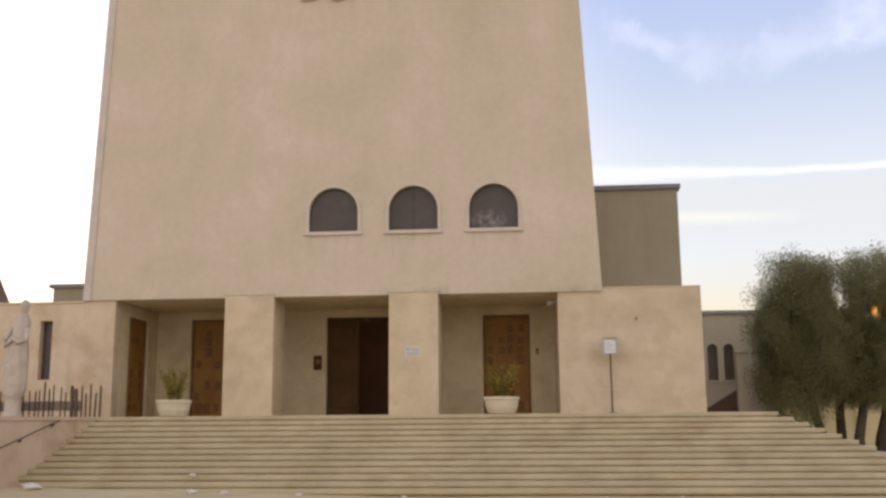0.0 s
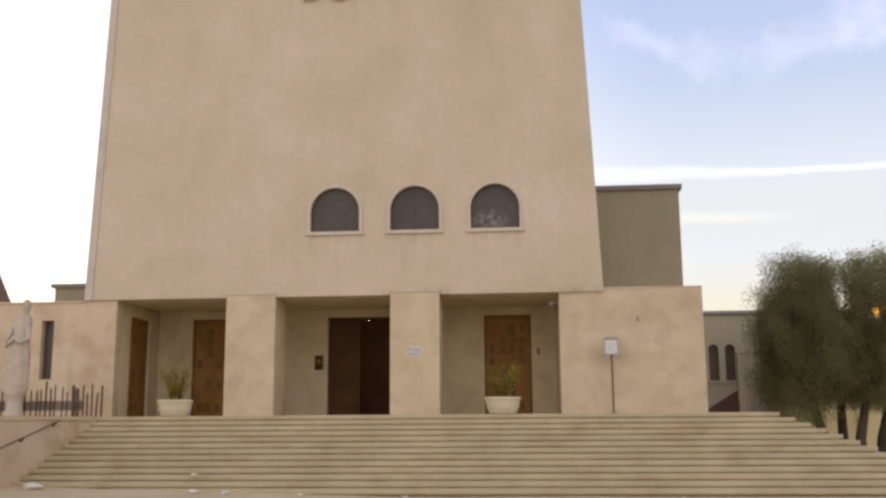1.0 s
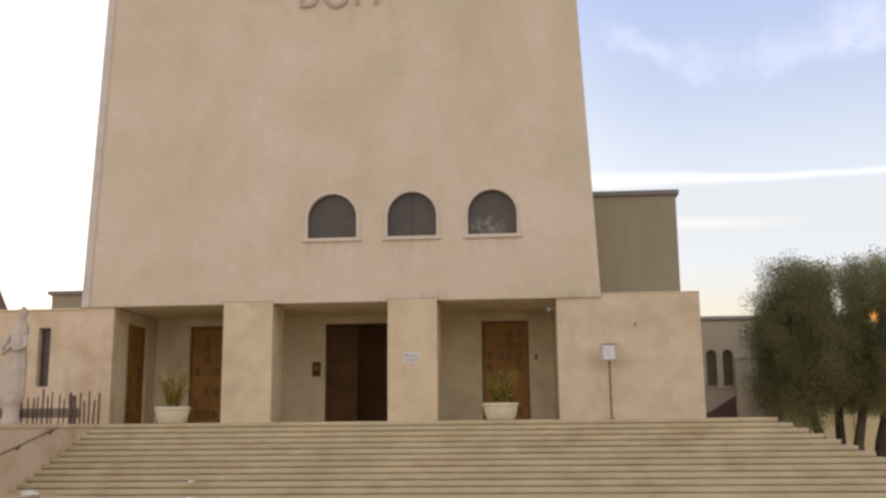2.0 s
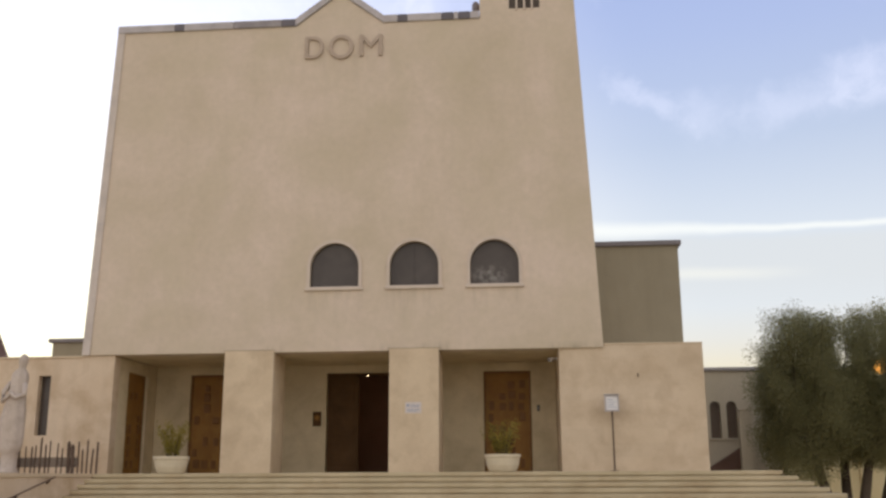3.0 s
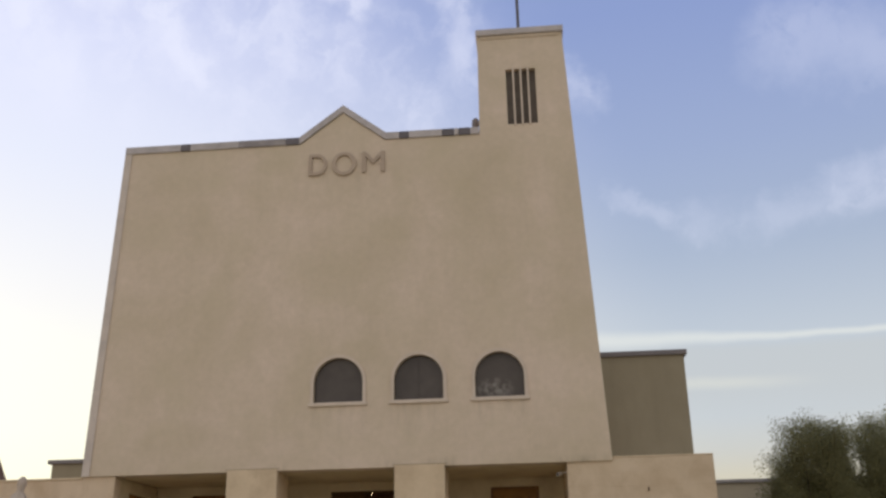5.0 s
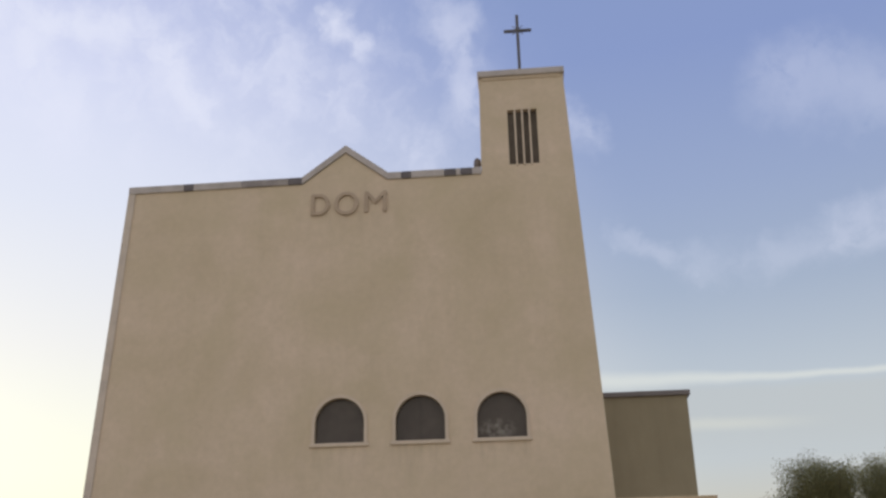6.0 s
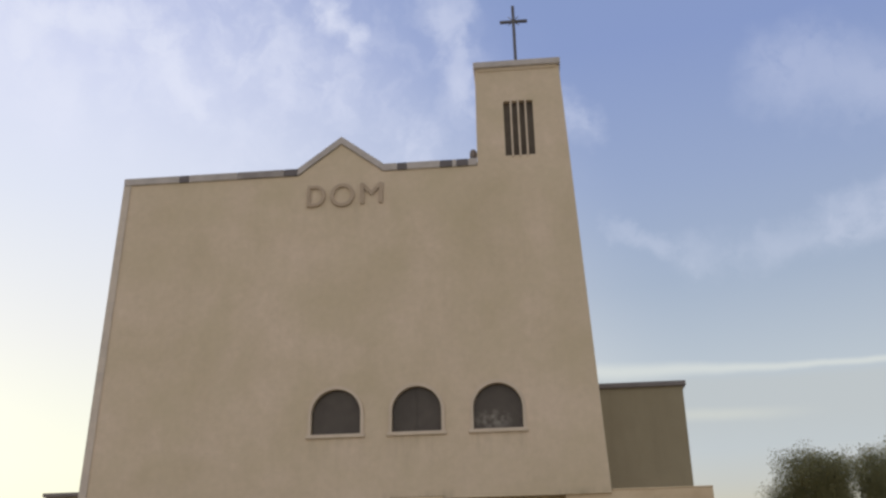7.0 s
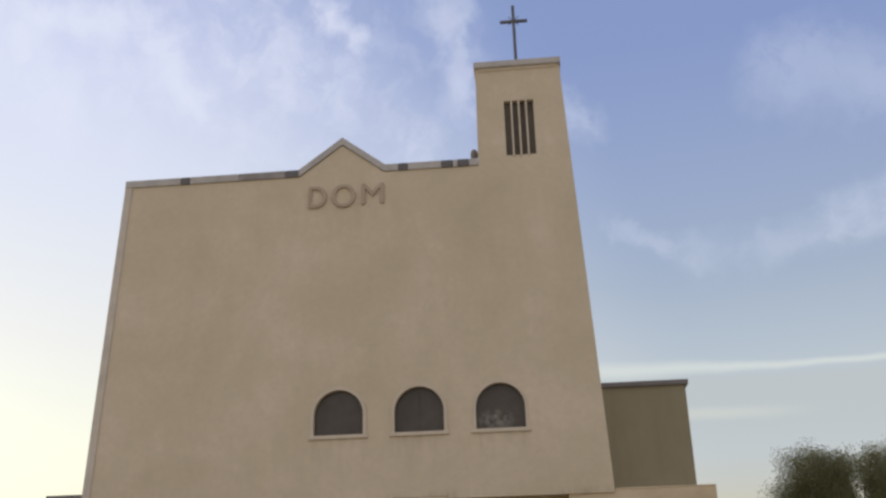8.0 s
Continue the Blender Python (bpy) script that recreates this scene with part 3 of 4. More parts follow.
place(carved_door(*D1, 5), pose(D1[0], PORCH, FLOOR), church)
side = carved_door(0, 1.45, 8)
place(side, pose(-8.48, 1.05, FLOOR, 0, 0, 90), church)
# the middle doorway stands open: one leaf shut, one swung in
dd = part("door_frame", box((D2[0], PORCH + 0.05, TOPD - 0.07), (D2[1], PORCH + 0.25, TOPD - 0.002), 0.005), M_DARKWOOD, church, "dark timber door frame")
mid = (D2[0] + D2[1]) / 2
leaf = part("door_leaf", box((D2[0] + 0.01, PORCH + 0.14, FLOOR + 0.02), (mid, PORCH + 0.20, TOPD - 0.075), 0.006), M_DARKWOOD, church, "dark shut door leaf")
for i in range(3):
    z = FLOOR + 0.25 + i * 0.88
    part("door_panel", box((D2[0] + 0.16, PORCH + 0.115, z), (mid - 0.14, PORCH + 0.138, z + 0.7), 0.012), M_DARKWOOD, leaf)
part("door_leaf", box((D2[1] - 0.07, PORCH + 0.32, FLOOR + 0.02), (D2[1] - 0.01, PORCH + 1.30, TOPD - 0.075), 0.006), M_DOOR_DARK, church, "dark door leaf swung inward")
# dark vestibule behind it
part("vestibule", box((D2[0] - 0.8, PORCH + 3.6, FLOOR), (D2[1] + 0.8, PORCH + 3.8, SOFFIT)), M_INSIDE, church)
for x in (D2[0] - 0.9, D2[1] + 0.8):
    part("vestibule", box((x, PORCH + 0.31, FLOOR), (x + 0.1, PORCH + 3.79, SOFFIT)), M_INSIDE, church)
part("vestibule", box((D2[0] - 0.9, PORCH + 0.31, SOFFIT + 0.01), (D2[1] + 0.9, PORCH + 3.8, SOFFIT + 0.1)), M_INSIDE, church)

# wings behind
wing = part("wing", box((4.2, 5.0, 0.0), (8.09, 16.0, 8.94)), M_OLIVE, church, "lower olive-grey rendered wing")
part("roof_edge", box((4.2, 4.90, 8.943), (8.19, 16.1, 9.10), 0.01), M_FLASH, wing, "dark roof edge")
wing = part("wing", box((-12.88, 5.0, 0.0), (-9.5, 16.0, 6.07)), M_OLIVE, church, "low olive-grey rendered wing")
part("roof_edge", box((-13.0, 4.90, 6.073), (-9.4, 16.1, 6.20), 0.01), M_FLASH, wing, "dark roof edge")

# cross on the tower
CX, CY = 3.27, 1.2
cross = tagged(holder("cross", (CX, CY, TOWER + 0.22)), "slim dark metal cross with small rays on the tower", "cross")
part("upright", box((CX - 0.05, CY - 0.05, TOWER + 0.222), (CX + 0.05, CY + 0.05, 21.35), 0.012), M_METAL, cross)
part("crossbar", box((CX - 0.46, CY - 0.052, 20.68), (CX + 0.46, CY + 0.048, 20.77), 0.012), M_METAL, cross)
for k in range(4):
    a = math.pi / 4 + k * math.pi / 2
    part("ray", tube([(CX + 0.07 * math.cos(a), CY - 0.04, 20.725 + 0.07 * math.sin(a)), (CX + 0.24 * math.cos(a), CY - 0.04, 20.725 + 0.24 * math.sin(a))], 0.014, 6), M_METAL, cross)

# small rounded roof lamp beside the tower
rl = tagged(holder("floodlight", (1.78, 0.8, ROOF - 0.25)), "small grey floodlight on the roof beside the tower", "floodlight")
part("stem", tube([(1.78, 0.8, ROOF - 0.25), (1.78, 0.8, 15.45)], 0.03), M_METAL, rl)
part("housing", lathe([(0.06, 0), (0.10, 0.03), (0.12, 0.12), (0.11, 0.26), (0.07, 0.33), (0.02, 0.36)], (1.78, 0.8, 15.42), 16), M_FLASH, rl, smooth=True)

# ---------------------------------------------------------------- porch things
def planter(name_label, x, y, seed):
    rng = random.Random(seed)
    p = tagged(holder("planter", (x, y, FLOOR)), name_label, "planter", group="planters on the porch")
    part("pot", lathe([(0.30, 0.0), (0.36, 0.03), (0.42, 0.18), (0.45, 0.36), (0.475, 0.38), (0.475, 0.45), (0.42, 0.45), (0.40, 0.36)], (x, y, FLOOR), 30), M_POT, p, "pale concrete bowl", smooth=False)
    part("soil", lathe([(0.38, 0.362), (0.40, 0.385), (0.2, 0.41)], (x, y, FLOOR), 20), M_SOIL, p)
    stems = bmesh.new()
    verts, faces = [], []
    for k in range(24):
        a, lean = rng.uniform(0, 6.28), rng.uniform(0.05, 0.42)
        h = rng.uniform(0.45, 0.95)
        pts = [(x + math.cos(a) * lean * t * t + 0.12 * math.cos(a), y + math.sin(a) * lean * t * t + 0.12 * math.sin(a), FLOOR + 0.40 + h * t) for t in (0, 0.35, 0.7, 1.0)]
        tube(pts, 0.006, 5, stems, taper=[0.009, 0.007, 0.005, 0.003])
        for _ in range(38):
            t = rng.uniform(0.15, 1.0)
            i = min(int(t * 3), 2)
            q = Vector(pts[i]).lerp(Vector(pts[i + 1]), t * 3 - i) + Vector([rng.gauss(0, 0.045) for _ in range(3)])
            d = Vector((rng.gauss(0, 1), rng.gauss(0, 1), rng.gauss(0.2, 0.7))).normalized()
            s = d.orthogonal().normalized() * rng.uniform(0.012, 0.022)
            n0 = len(verts)
            ln = rng.uniform(0.06, 0.11)
            verts += [q, q + d * ln * 0.5 + s, q + d * ln, q + d * ln * 0.5 - s]
            faces.append((n0, n0 + 1, n0 + 2, n0 + 3))
    part("twig_tangle", stems, M_BARK, p)["kind"] = "stuff"
    me = bpy.data.meshes.new("foliage")
    me.from_pydata(verts, [], faces)
    me.materials.append(M_SHRUB)
    ob = new("foliage", me)
    ob.parent, ob.matrix_parent_inverse = p, p.matrix_world.inverted()
    ob["label"], ob["kind"] = "thin yellow-green shrub", "stuff"


planter("pale concrete bowl planter with a yellow-green shrub", 2.38, -0.45, 11)
planter("pale concrete bowl planter with a sparse shrub", -6.51, -0.45, 23)

# paper notice on the middle pillar
notice = tagged(holder("notice", (0, -0.085, 3.26)), "white paper notice taped on the stone pillar", "notice")
part("sheet", box((-0.23, -0.093, 3.26), (0.21, -0.087, 3.56)), M_NOTICE, notice)
for x0, x1, z in ((-0.19, -0.12, 3.44), (-0.08, 0.16, 3.46), (-0.08, 0.13, 3.42), (-0.18, 0.15, 3.35), (-0.18, 0.08, 3.31)):
    part("print_bar", box((x0, -0.096, z), (x1, -0.094, z + (0.06 if x1 < -0.1 else 0.018))), M_INK, notice)

# white board on a thin post
board = tagged(holder("notice_board", (5.29, -0.3, FLOOR)), "small white boxed board on a thin dark post", "sign")
part("post", tube([(5.285, -0.27, FLOOR), (5.28, -0.27, 3.60)], 0.024, 10), M_RUST, board)
part("foot", lathe([(0.13, 0), (0.13, 0.015), (0.04, 0.03)], (5.285, -0.27, FLOOR), 16), M_RUST, board)
frame_part = part("case", plate(rect(5.09, 5.46, 3.24, 3.67), [rect(5.125, 5.425, 3.275, 3.635)], -0.37, -0.29), M_CONC, board, "grey metal case")
part("panel", box((5.127, -0.345, 3.277), (5.423, -0.31, 3.633)), M_WHITE, board, "white printed panel")
for i in range(4):
    part("print_bar", box((5.16, -0.349, 3.34 + i * 0.065), (5.16 + (0.23, 0.17, 0.21, 0.14)[i], -0.346, 3.355 + i * 0.065)), M_INK, board)
part("roof_plate", box((5.07, -0.40, 3.673), (5.48, -0.26, 3.69), 0.004), M_CONC, board)

# small iron hook high on the side block
hook = tagged(holder("wall_hook", (6.03, 0.0, 4.15)), "small dark iron hook on the stone block", "hook")
part("plate", box((6.015, -0.018, 4.16), (6.045, -0.002, 4.26), 0.004), M_RUST, hook)
part("arm", tube([(6.03, -0.018, 4.22), (6.03, -0.07, 4.20), (6.03, -0.08, 4.25)], 0.009, 6), M_RUST, hook)

# plaque and bell push on the porch wall, camera under the soffit
plaque = tagged(holder("plaque", (-3.35, PORCH, 3.11)), "dark bronze plaque on the porch wall", "plaque")
part("plate", box((-3.48, PORCH - 0.03, 3.11), (-3.22, PORCH - 0.002, 3.55), 0.008), M_DARKWOOD, plaque)
part("relief", lathe([(0.08, 0), (0.06, 0.015), (0.02, 0.02)], (0, 0, 0), 14), M_DOOR, plaque).matrix_world = pose(-3.35, PORCH - 0.03, 3.36, 90, 0, 0)
push = tagged(holder("bell_push", (3.39, PORCH, 3.5)), "small dark bell push on the porch wall", "bell push")
part("case", box((3.35, PORCH - 0.035, 3.50), (3.43, PORCH - 0.002, 3.68), 0.008), M_METAL, push)
part("button", lathe([(0.015, 0), (0.012, 0.01)], (0, 0, 0), 12), M_WHITE, push).matrix_world = pose(3.39, PORCH - 0.035, 3.57, 90, 0, 0)
cctv = tagged(holder("security_camera", (3.935, 0.55, 4.75)), "small pale security camera on the porch wall", "camera")
part("bracket", tube([(3.934, 0.55, 4.76), (3.80, 0.55, 4.76), (3.76, 0.52, 4.74)], 0.018, 8), M_WHITE, cctv)
part("housing", tube([(3.80, 0.62, 4.75), (3.72, 0.42, 4.71), (3.69, 0.36, 4.70)], 0.05, 14), M_WHITE, cctv)
part("lens", tube([(3.69, 0.359, 4.70), (3.684, 0.345, 4.697)], 0.034, 12), M_GLASS, cctv)
# lamp inside the open doorway
il = tagged(holder("ceiling_lamp", (-2.02, 4.5, SOFFIT)), "small lit warm lamp under the vestibule ceiling", "lamp")
part("rose", tube([(-2.02, 4.5, SOFFIT + 0.008), (-2.02, 4.5, 4.84)], 0.03, 12), M_METAL, il)
part("bulb", lathe([(0.03, 0.0), (0.10, 0.02), (0.11, 0.05), (0.06, 0.08)], (-2.02, 4.5, 4.76), 16), M_LAMP_WARM, il, "glowing warm bulb")

# ---------------------------------------------------------------- terrace things
# handrail along the stair's left wall
rail = tagged(holder("handrail", (-8.5, -6.4, 0.9)), "thin dark iron handrail fixed to the stair wall", "handrail")
part("bar", tube([(wall_x(-6.7) + 0.09, -6.7, 0.80), (wall_x(-5.1) + 0.09, -5.1, 1.23), (wall_x(-3.7) + 0.09, -3.7, 1.62)], 0.016, 8), M_RUST, rail)
for y, z in ((-6.3, 0.91), (-5.1, 1.23), (-3.9, 1.565)):
    part("bracket", tube([(wall_x(y) - 0.003, y, z - 0.08), (wall_x(y) + 0.05, y, z - 0.07), (wall_x(y) + 0.09, y, z)], 0.022, 6), M_RUST, rail)

fence = tagged(holder("picket_fence", (-10, -1.9, FLOOR)), "low fence of uneven rusty pickets with a weathered plank", "fence")
rng = random.Random(4)
x = -13.2
while x < -7.95:
    w, h = rng.choice((0.019, 0.023, 0.026, 0.048)), rng.uniform(0.62, 0.94)
    lean = rng.uniform(-0.03, 0.03)
    part("picket", tube([(x, -1.9, FLOOR), (x + lean * 0.5, -1.9, FLOOR + h * 0.6), (x + lean, -1.9, FLOOR + h - 0.06), (x + lean, -1.9, FLOOR + h)], w, 6, taper=[w, w, w, w * 0.25]), M_RUST, fence)
    x += rng.uniform(0.09, 0.21)
part("end_post", tube([(-7.93, -1.9, FLOOR), (-7.93, -1.9, FLOOR + 0.80)], 0.03, 8), M_RUST, fence)
part("plank", box((-13.2, -1.86, FLOOR + 0.17), (-8.45, -1.83, FLOOR + 0.42), 0.006), M_PLANK, fence, "weathered brown plank")


def statue():
    """A draped standing figure on a rough plinth, as one plain worn stone mass."""
    bm = bmesh.new()
    #      height, centre x, half width, half depth
    rings = [(0.0, 0.0, 0.24, 0.26), (0.07, 0.0, 0.24, 0.26), (0.10, 0.0, 0.19, 0.22), (0.48, 0.0, 0.19, 0.22), (0.53, 0.0, 0.25, 0.25), (0.58, 0.0, 0.26, 0.25),
             (0.64, -0.01, 0.31, 0.24), (0.90, 0.0, 0.31, 0.23), (1.20, 0.01, 0.31, 0.23), (1.48, 0.03, 0.28, 0.22), (1.70, 0.05, 0.24, 0.20), (1.90, 0.06, 0.21, 0.18),
             (2.10, 0.07, 0.22, 0.18), (2.28, 0.09, 0.22, 0.16), (2.40, 0.11, 0.17, 0.14), (2.47, 0.13, 0.09, 0.10), (2.54, 0.14, 0.08, 0.10), (2.63, 0.15, 0.11, 0.13), (2.76, 0.16, 0.10, 0.12), (2.83, 0.16, 0.04, 0.05)]
    sides, loops = 26, []
    for z, cx, rx, ry in rings:
        loop = []
        for k in range(sides):
            a = 2 * math.pi * k / sides
            fold = 1 + (0.07 * math.sin(a * 7 + z * 2.1) + 0.12 * noise.noise((math.cos(a) * 1.6, math.sin(a) * 1.6, z * 2.2)) if 0.6 < z < 2.42 else 0.02 * noise.noise((math.cos(a) * 3, math.sin(a) * 3, z * 4)))
            loop.append(bm.verts.new((cx + rx * fold * math.cos(a), ry * fold * math.sin(a), 1.055 * z)))
        loops.append(loop)
    for a, b in zip(loops, loops[1:]):
        for k in range(sides):
            bm.faces.new((a[k], a[(k + 1) % sides], b[(k + 1) % sides], b[k]))
    bm.faces.new(loops[0][::-1])
    bm.faces.new(loops[-1])
    # folded forearms across the front
    tube([(-0.09, -0.05, 2.26), (-0.24, -0.10, 2.02), (-0.20, -0.20, 1.78), (0.02, -0.24, 1.98)], 0.07, 10, bm, taper=[0.075, 0.065, 0.055, 0.045])
    tube([(0.27, -0.05, 2.24), (0.31, -0.12, 1.96), (0.15, -0.24, 1.86), (-0.02, -0.25, 2.02)], 0.07, 10, bm, taper=[0.075, 0.065, 0.055, 0.045])
    return bm


st = part("statue", statue(), M_STATUE, None, smooth=True)
st.location = (-9.90, -2.6, FLOOR + 0.004)
tagged(st, "pale weathered stone statue of a draped figure on a plinth", "statue")

# ---------------------------------------------------------------- right side: far building, wall, added lamp, trees
far = tagged(holder("outbuilding", (10.5, 12, 0)), "low beige building with paired arched windows", "building")
AW = [(10.05, 10.44), (10.67, 11.06)]
part("wall", plate(rect(8.3, 12.6, 0.0, 5.55), [arch(a, b, 2.99, 4.38) for a, b in AW], 12.0, 12.35), M_PLASTER_FAR, far)
part("wall", box((12.25, 12.36, 0), (12.6, 20, 5.55)), M_PLASTER_FAR, far)
part("wall", box((8.3, 12.36, 0), (8.65, 20, 5.55)), M_PLASTER_FAR, far)
part("wall", box((8.66, 19.65, 0), (12.24, 20, 5.55)), M_PLASTER_FAR, far)
part("roof", box((8.2, 11.9, 5.553), (12.7, 20.1, 5.68), 0.01), M_CONC, far, "grey flat roof edge")
for a, b in AW:
    wv = part("window", plate(arch(a - 0.03, b + 0.03, 2.96, 4.41), [], 12.16, 12.18), M_FAR_PANE, far, "dark arched window")
    part("sill", box((a - 0.05, 11.93, 2.92), (b + 0.05, 11.998, 2.985)), M_PLASTER_FAR, wv)
# dark brown plate with a sloping top, below the arched windows
ramp = tagged(part("dark_wedge", plate([(9.6, 0.0), (11.05, 0.0), (11.05, 2.64), (9.98, 1.98), (9.6, 1.74)], [], 11.5, 11.75), M_BROWN_ROOF), "dark brown plate with a sloping top before the outbuilding", "stair wall")
column = tagged(holder("column", (10.88, 10, 0)), "plain pale square column beside the outbuilding", "column")
part("shaft", box((10.68, 9.87, 0.0), (11.12, 10.13, 3.88), 0.012), M_PLASTER_FAR, column)
part("capital", box((10.64, 9.83, 3.882), (11.16, 10.17, 3.97), 0.01), M_PLASTER_FAR, column)

yard = tagged(holder("boundary_wall", (19, 16, 0)), "cream painted boundary wall with pilasters", "wall")
part("panel", box((13.5, 16.0, 0), (30, 16.2, 3.0)), M_CREAM, yard)
for k in range(11):
    part("pilaster", box((13.7 + k * 1.5, 15.9, 0), (14.0 + k * 1.5, 15.997, 3.04), 0.01), M_CREAM, yard)
part("coping", box((13.4, 15.88, 3.043), (30.1, 16.3, 3.12), 0.01), M_CREAM, yard)

# lamp added as an invented source for the orange glow between the leaves
sl = tagged(holder("added_lamp", (16.9, 13.0, 0)), "added lamp on a tall pole, invented source of the orange glow behind the trees", "street lamp")
part("pole", tube([(16.9, 13, 0), (16.9, 13, 3.0), (16.9, 13, 5.47)], 0.06, 10, taper=[0.09, 0.06, 0.045]), M_METAL, sl)
part("lantern", lathe([(0.14, 0), (0.31, 0.10), (0.36, 0.35), (0.26, 0.55), (0.06, 0.62)], (16.9, 13, 5.47), 16), M_GLOW_ORANGE, sl, "glowing orange head of the added lamp", smooth=True)
part("cap", lathe([(0.34, 0), (0.18, 0.10), (0.02, 0.16)], (16.9, 13, 6.10), 16), M_METAL, sl)


def tree(base, lean, height, crown, seed, clumps, leaves, gaps=()):
    """Forked trunk, limbs and a drooping crown of many small leaves. crown: centre and half sizes."""
    rng = np.random.RandomState(seed)
    bx, by = base
    c, r = np.array(crown[0]), np.array(crown[1])
    t = tagged(holder("tree", (bx, by, 0)), "grey-green olive-like tree with drooping dense crown", "tree", group="trees beside the steps")
    fork = np.array([bx + lean, by, height])
    part("trunk", tube([(bx, by, -0.05), (bx + 0.05, by, height * 0.35), (bx + lean * 0.6, by + 0.05, height * 0.7), tuple(fork)], 0.2, 10, taper=[0.24, 0.17, 0.15, 0.13]), M_BARK, t, smooth=True)
    # clump centres over the shell and through the body of the crown, lumpy outline
    d = rng.normal(size=(clumps, 3))
    d /= np.linalg.norm(d, axis=1)[:, None]
    lump = np.array([noise.noise((v[0] * 2.2 + seed, v[1] * 2.2, v[2] * 2.2)) for v in d])
    rad = np.where(rng.rand(clumps) < 0.62, rng.uniform(0.74, 1.07, clumps), rng.uniform(0.25, 0.8, clumps)) * (1 + 0.34 * lump)
    hx = np.linalg.norm(d[:, :2], axis=1)
    full = np.where(d[:, 2] < 0, np.minimum(1.0 / np.maximum(hx, 0.3), 1.0 + 0.9 * np.abs(d[:, 2])), 1.0 + 0.1 * np.clip(d[:, 2], 0, 1))
    d[:, :2] *= full[:, None]
    pos = c + d * r * rad[:, None]
    floor = crown[2] + np.clip((pos[:, 0] - c[0] - 0.25) * 3.0, 0, 2.4 - crown[2])
    pos[:, 2] = np.maximum(pos[:, 2], floor + 0.35 * rng.rand(clumps))
    for place_, radius, share in gaps:
        # thin places in the crown through which the sky shows
        rel = pos - np.array(place_)
        off = np.hypot(rel[:, 0] - 0.32 * rel[:, 1], rel[:, 2] - 0.11 * rel[:, 1])
        pos = pos[(off > radius) | (rng.rand(len(pos)) > share)]
    for k in range(0, len(pos), 14):
        p = pos[k]
        m1 = fork * 0.6 + p * 0.4 + np.array([0, 0, 0.25]) + rng.normal(size=3) * 0.12
        m2 = fork * 0.25 + p * 0.75 + np.array([0, 0, 0.15])
        part("limb", tube([tuple(fork), tuple(m1), tuple(m2), tuple(p)], 0.05, 5, taper=[0.07, 0.04, 0.022, 0.008]), M_BARK, t)
    n = len(pos) * leaves
    spread = np.array([0.21, 0.21, 0.24])
    q = np.repeat(pos, leaves, axis=0) + np.clip(rng.normal(size=(n, 3)), -1.5, 1.5) * spread
    q[:, 2] -= np.minimum(np.abs(rng.normal(size=n)), 1.5) * 0.12
    ax = rng.normal(size=(n, 3)) * np.array([0.7, 0.7, 0.5]) + np.array([0, 0, -0.5])
    ax /= np.linalg.norm(ax, axis=1)[:, None]
    sd = np.cross(ax, rng.normal(size=(n, 3)))
    sd /= np.linalg.norm(sd, axis=1)[:, None]
    ln = rng.uniform(0.05, 0.10, n)[:, None]
    wd = rng.uniform(0.010, 0.018, n)[:, None]
    v = np.stack([q, q + ax * ln * 0.5 + sd * wd, q + ax * ln, q + ax * ln * 0.5 - sd * wd], 1).reshape(-1, 3)
    me = bpy.data.meshes.new("crown")
    me.vertices.add(len(v))
    me.vertices.foreach_set("co", v.astype(np.float32).ravel())
    me.loops.add(4 * n)
    me.loops.foreach_set("vertex_index", np.arange(4 * n, dtype=np.int32))
    me.polygons.add(n)
    me.polygons.foreach_set("loop_start", np.arange(0, 4 * n, 4, dtype=np.int32))
    me.update(calc_edges=True)
    me.validate()
    me.materials.append(M_LEAF)
    ob = new("crown", me)
    ob.parent, ob.matrix_parent_inverse = t, t.matrix_world.inverted()
    ob["kind"] = "stuff"


GAPS = (((10.95, 8, 5.3), 0.36, 1.0), ((11.15, 8, 5.8), 0.18, 1.0), ((13.96, 8, 5.55), 0.38, 0.97), ((14.0, 8, 5.0), 0.24, 0.97), ((13.8, 8, 6.15), 0.28, 0.95), ((15.15, 8, 5.1), 0.46, 0.84), ((12.6, 8, 5.6), 0.25, 0.8), ((12.4, 8, 4.9), 0.2, 0.8))
tree((13.0, 8.0), -0.3, 2.3, ((12.66, 8.0, 4.35), (1.62, 1.75, 2.9), 1.05), 1, 940, 185, GAPS)
tree((13.95, 9.2), 0.1, 2.5, ((14.1, 9.2, 4.5), (1.3, 1.5, 2.35), 2.15), 2, 520, 170, GAPS)
tree((14.15, 8.0), 0.4, 2.4, ((15.3, 8.2, 4.45), (1.5, 1.7, 2.75), 2.15), 3, 660, 190, GAPS)
tree((15.2, 9.0), 0.5, 2.4, ((17.3, 9.4, 4.5), (2.0, 1.9, 2.9), 2.15), 6, 620, 170, GAPS)

# brown steep-roofed house far to the left
house = tagged(holder("house", (-30.7, 24, 0)), "distant house with a steep brown roof", "house")
part("wall", box((-34.5, 20.5, 0), (-27.0, 27.5, 7.3)), M_PLASTER_FAR, house)
part("roof", plate([(-35.0, 7.303), (-26.6, 7.303), (-28.9, 12.1), (-32.7, 12.1)], [], 20.0, 28.0), M_BROWN_ROOF, house, "steep brown roof")

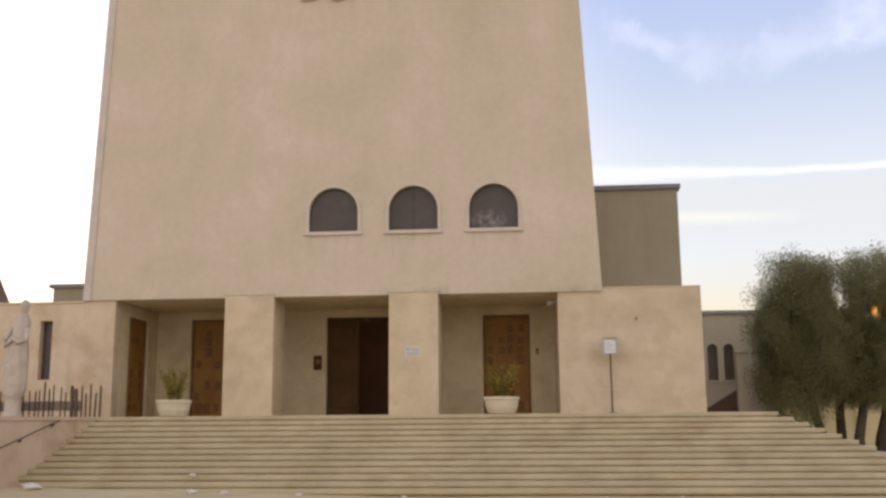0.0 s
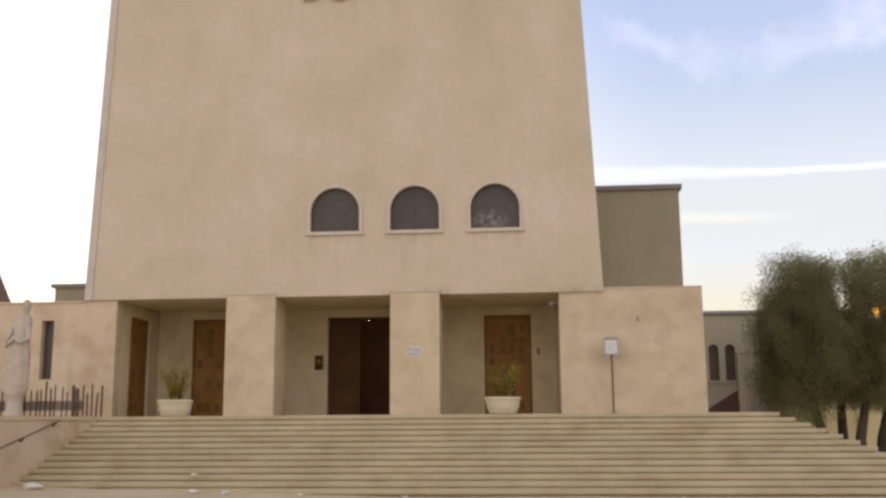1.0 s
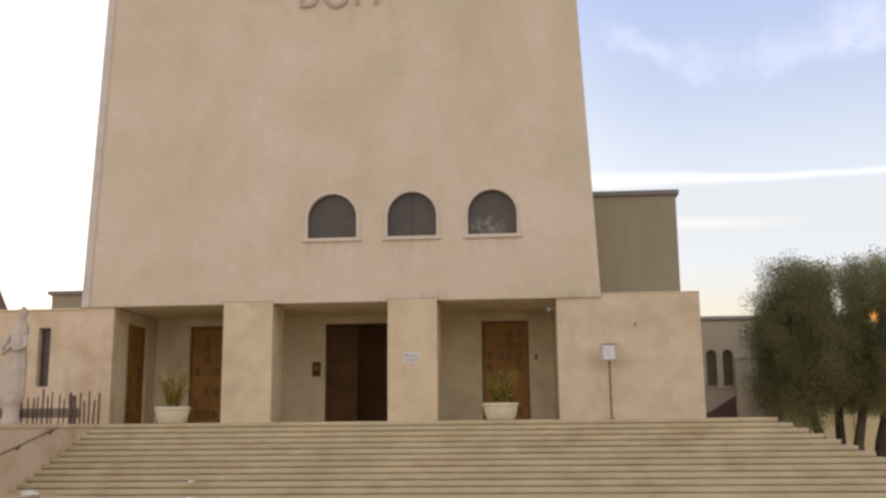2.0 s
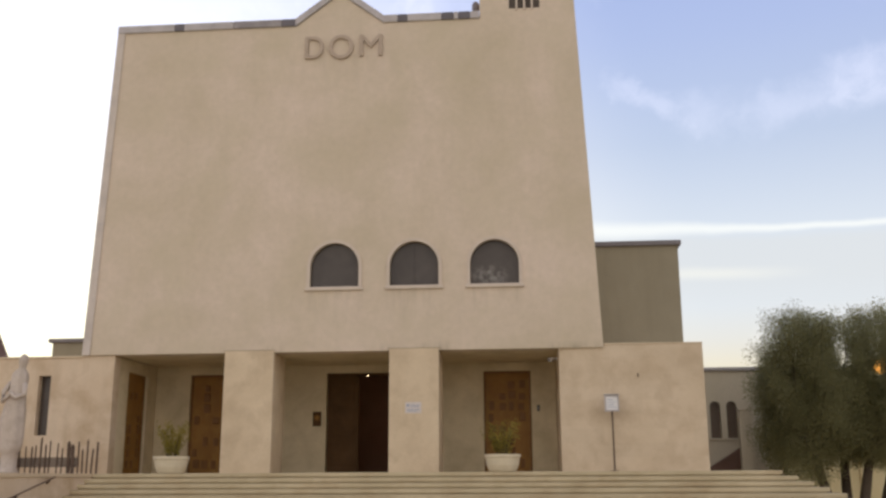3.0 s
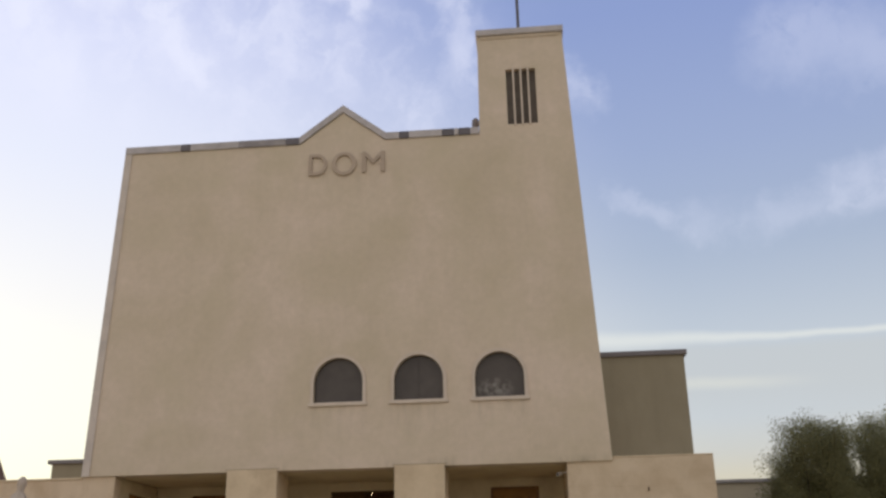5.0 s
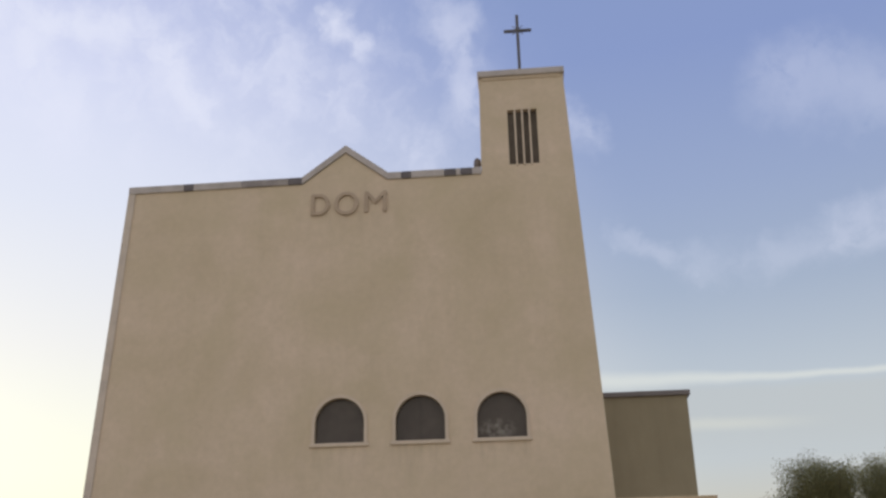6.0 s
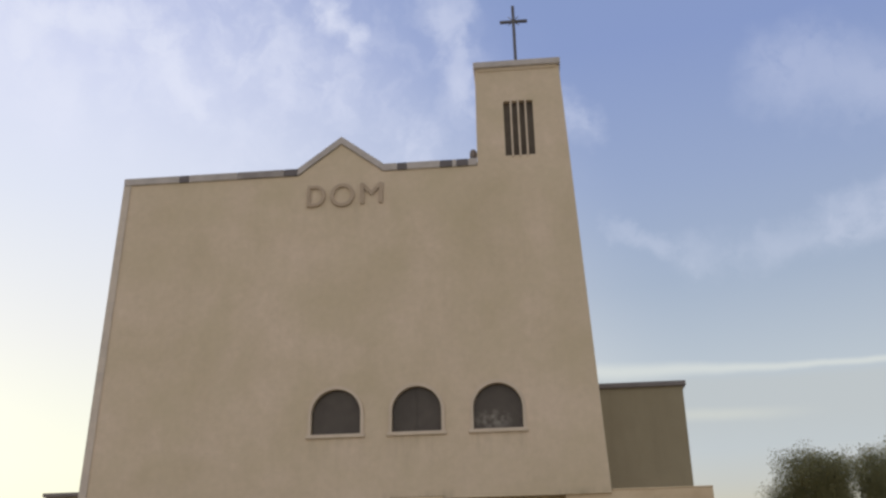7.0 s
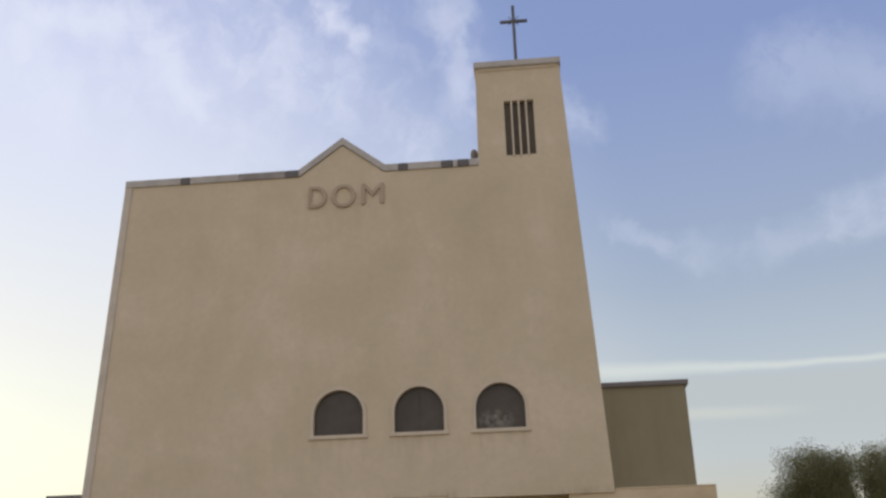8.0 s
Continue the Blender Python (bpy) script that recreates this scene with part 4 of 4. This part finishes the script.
# ---------------------------------------------------------------- litter at the foot of the steps
def crumpled(x, y, z, size, seed):
    bm = bmesh.new()
    bmesh.ops.create_icosphere(bm, subdivisions=2, radius=size)
    for v in bm.verts:
        k = 1 + 0.55 * noise.noise(v.co * (2.4 / size) + Vector((seed * 3.1, 0, 0)))
        v.co = Vector((v.co.x * k * 1.3, v.co.y * k, max(v.co.z * k * 0.6, -size * 0.3)))
    ob = part("waste_paper", bm, M_PAPER)
    ob.location = (x, y, z + size * 0.3)
    tagged(ob, "crumpled pale scrap of paper lying on the paving", "litter", group="litter by the steps")


for i, (x, y, size) in enumerate(((-7.54, -5.95, 0.16), (-4.02, -5.95, 0.085), (-3.32, -5.95, 0.07), (-1.72, -5.95, 0.06), (0.48, -5.95, 0.05), (4.6, -6.1, 0.035), (6.13, -5.95, 0.035))):
    crumpled(x, y, max(-x * 0.025, 0) - 0.02, size, i)
crumpled(-4.30, -5.12, FLOOR - 10 * RISE, 0.065, 9)

# ---------------------------------------------------------------- stone cladding slabs, piece by piece
SLAB_H = 0.363


def slab_mesh(w, h):
    me = finish(box((0.0005, 0.0, 0.0005), (w - 0.0005, 0.028, h - 0.0005), 0.0012), "slab", M_SLAB)
    return me


def clad(parent, x0, x1, z0, z1, y, length, seed, skip=None):
    """Courses of stone slabs on a front: x0..x1, z0..z1, their backs at y."""
    rng = random.Random(seed)
    rows = round((z1 - z0) / SLAB_H)
    h = (z1 - z0) / rows
    made = {}
    for r in range(rows):
        z, x = z0 + r * h, x0
        first = length * (0.5 if r % 2 else 1.0) * rng.uniform(0.85, 1.0)
        while x < x1 - 0.01:
            e = min(x + (first if x == x0 else length), x1)
            if x1 - e < 0.25:
                e = x1
            spans = [(x, e)]
            if skip and z + h > skip[2] and z < skip[3]:
                spans = [p for p in ((x, min(e, skip[0])), (max(x, skip[1]), e)) if p[1] - p[0] > 0.04]
            for a, b in spans:
                key = (round(b - a, 2), round(h, 3))
                if key not in made:
                    made[key] = slab_mesh(b - a, h)
                ob = new("slab", made[key])
                ob.parent, ob.matrix_parent_inverse = parent, parent.matrix_world.inverted()
                ob.location = (a, y - 0.0285 - rng.uniform(0, 0.0012), z)
            x = e


bpy.context.view_layer.update()
clad(block_r, 3.939, 7.77, FLOOR + 0.003, 5.04, 0.03, 1.18, 2)
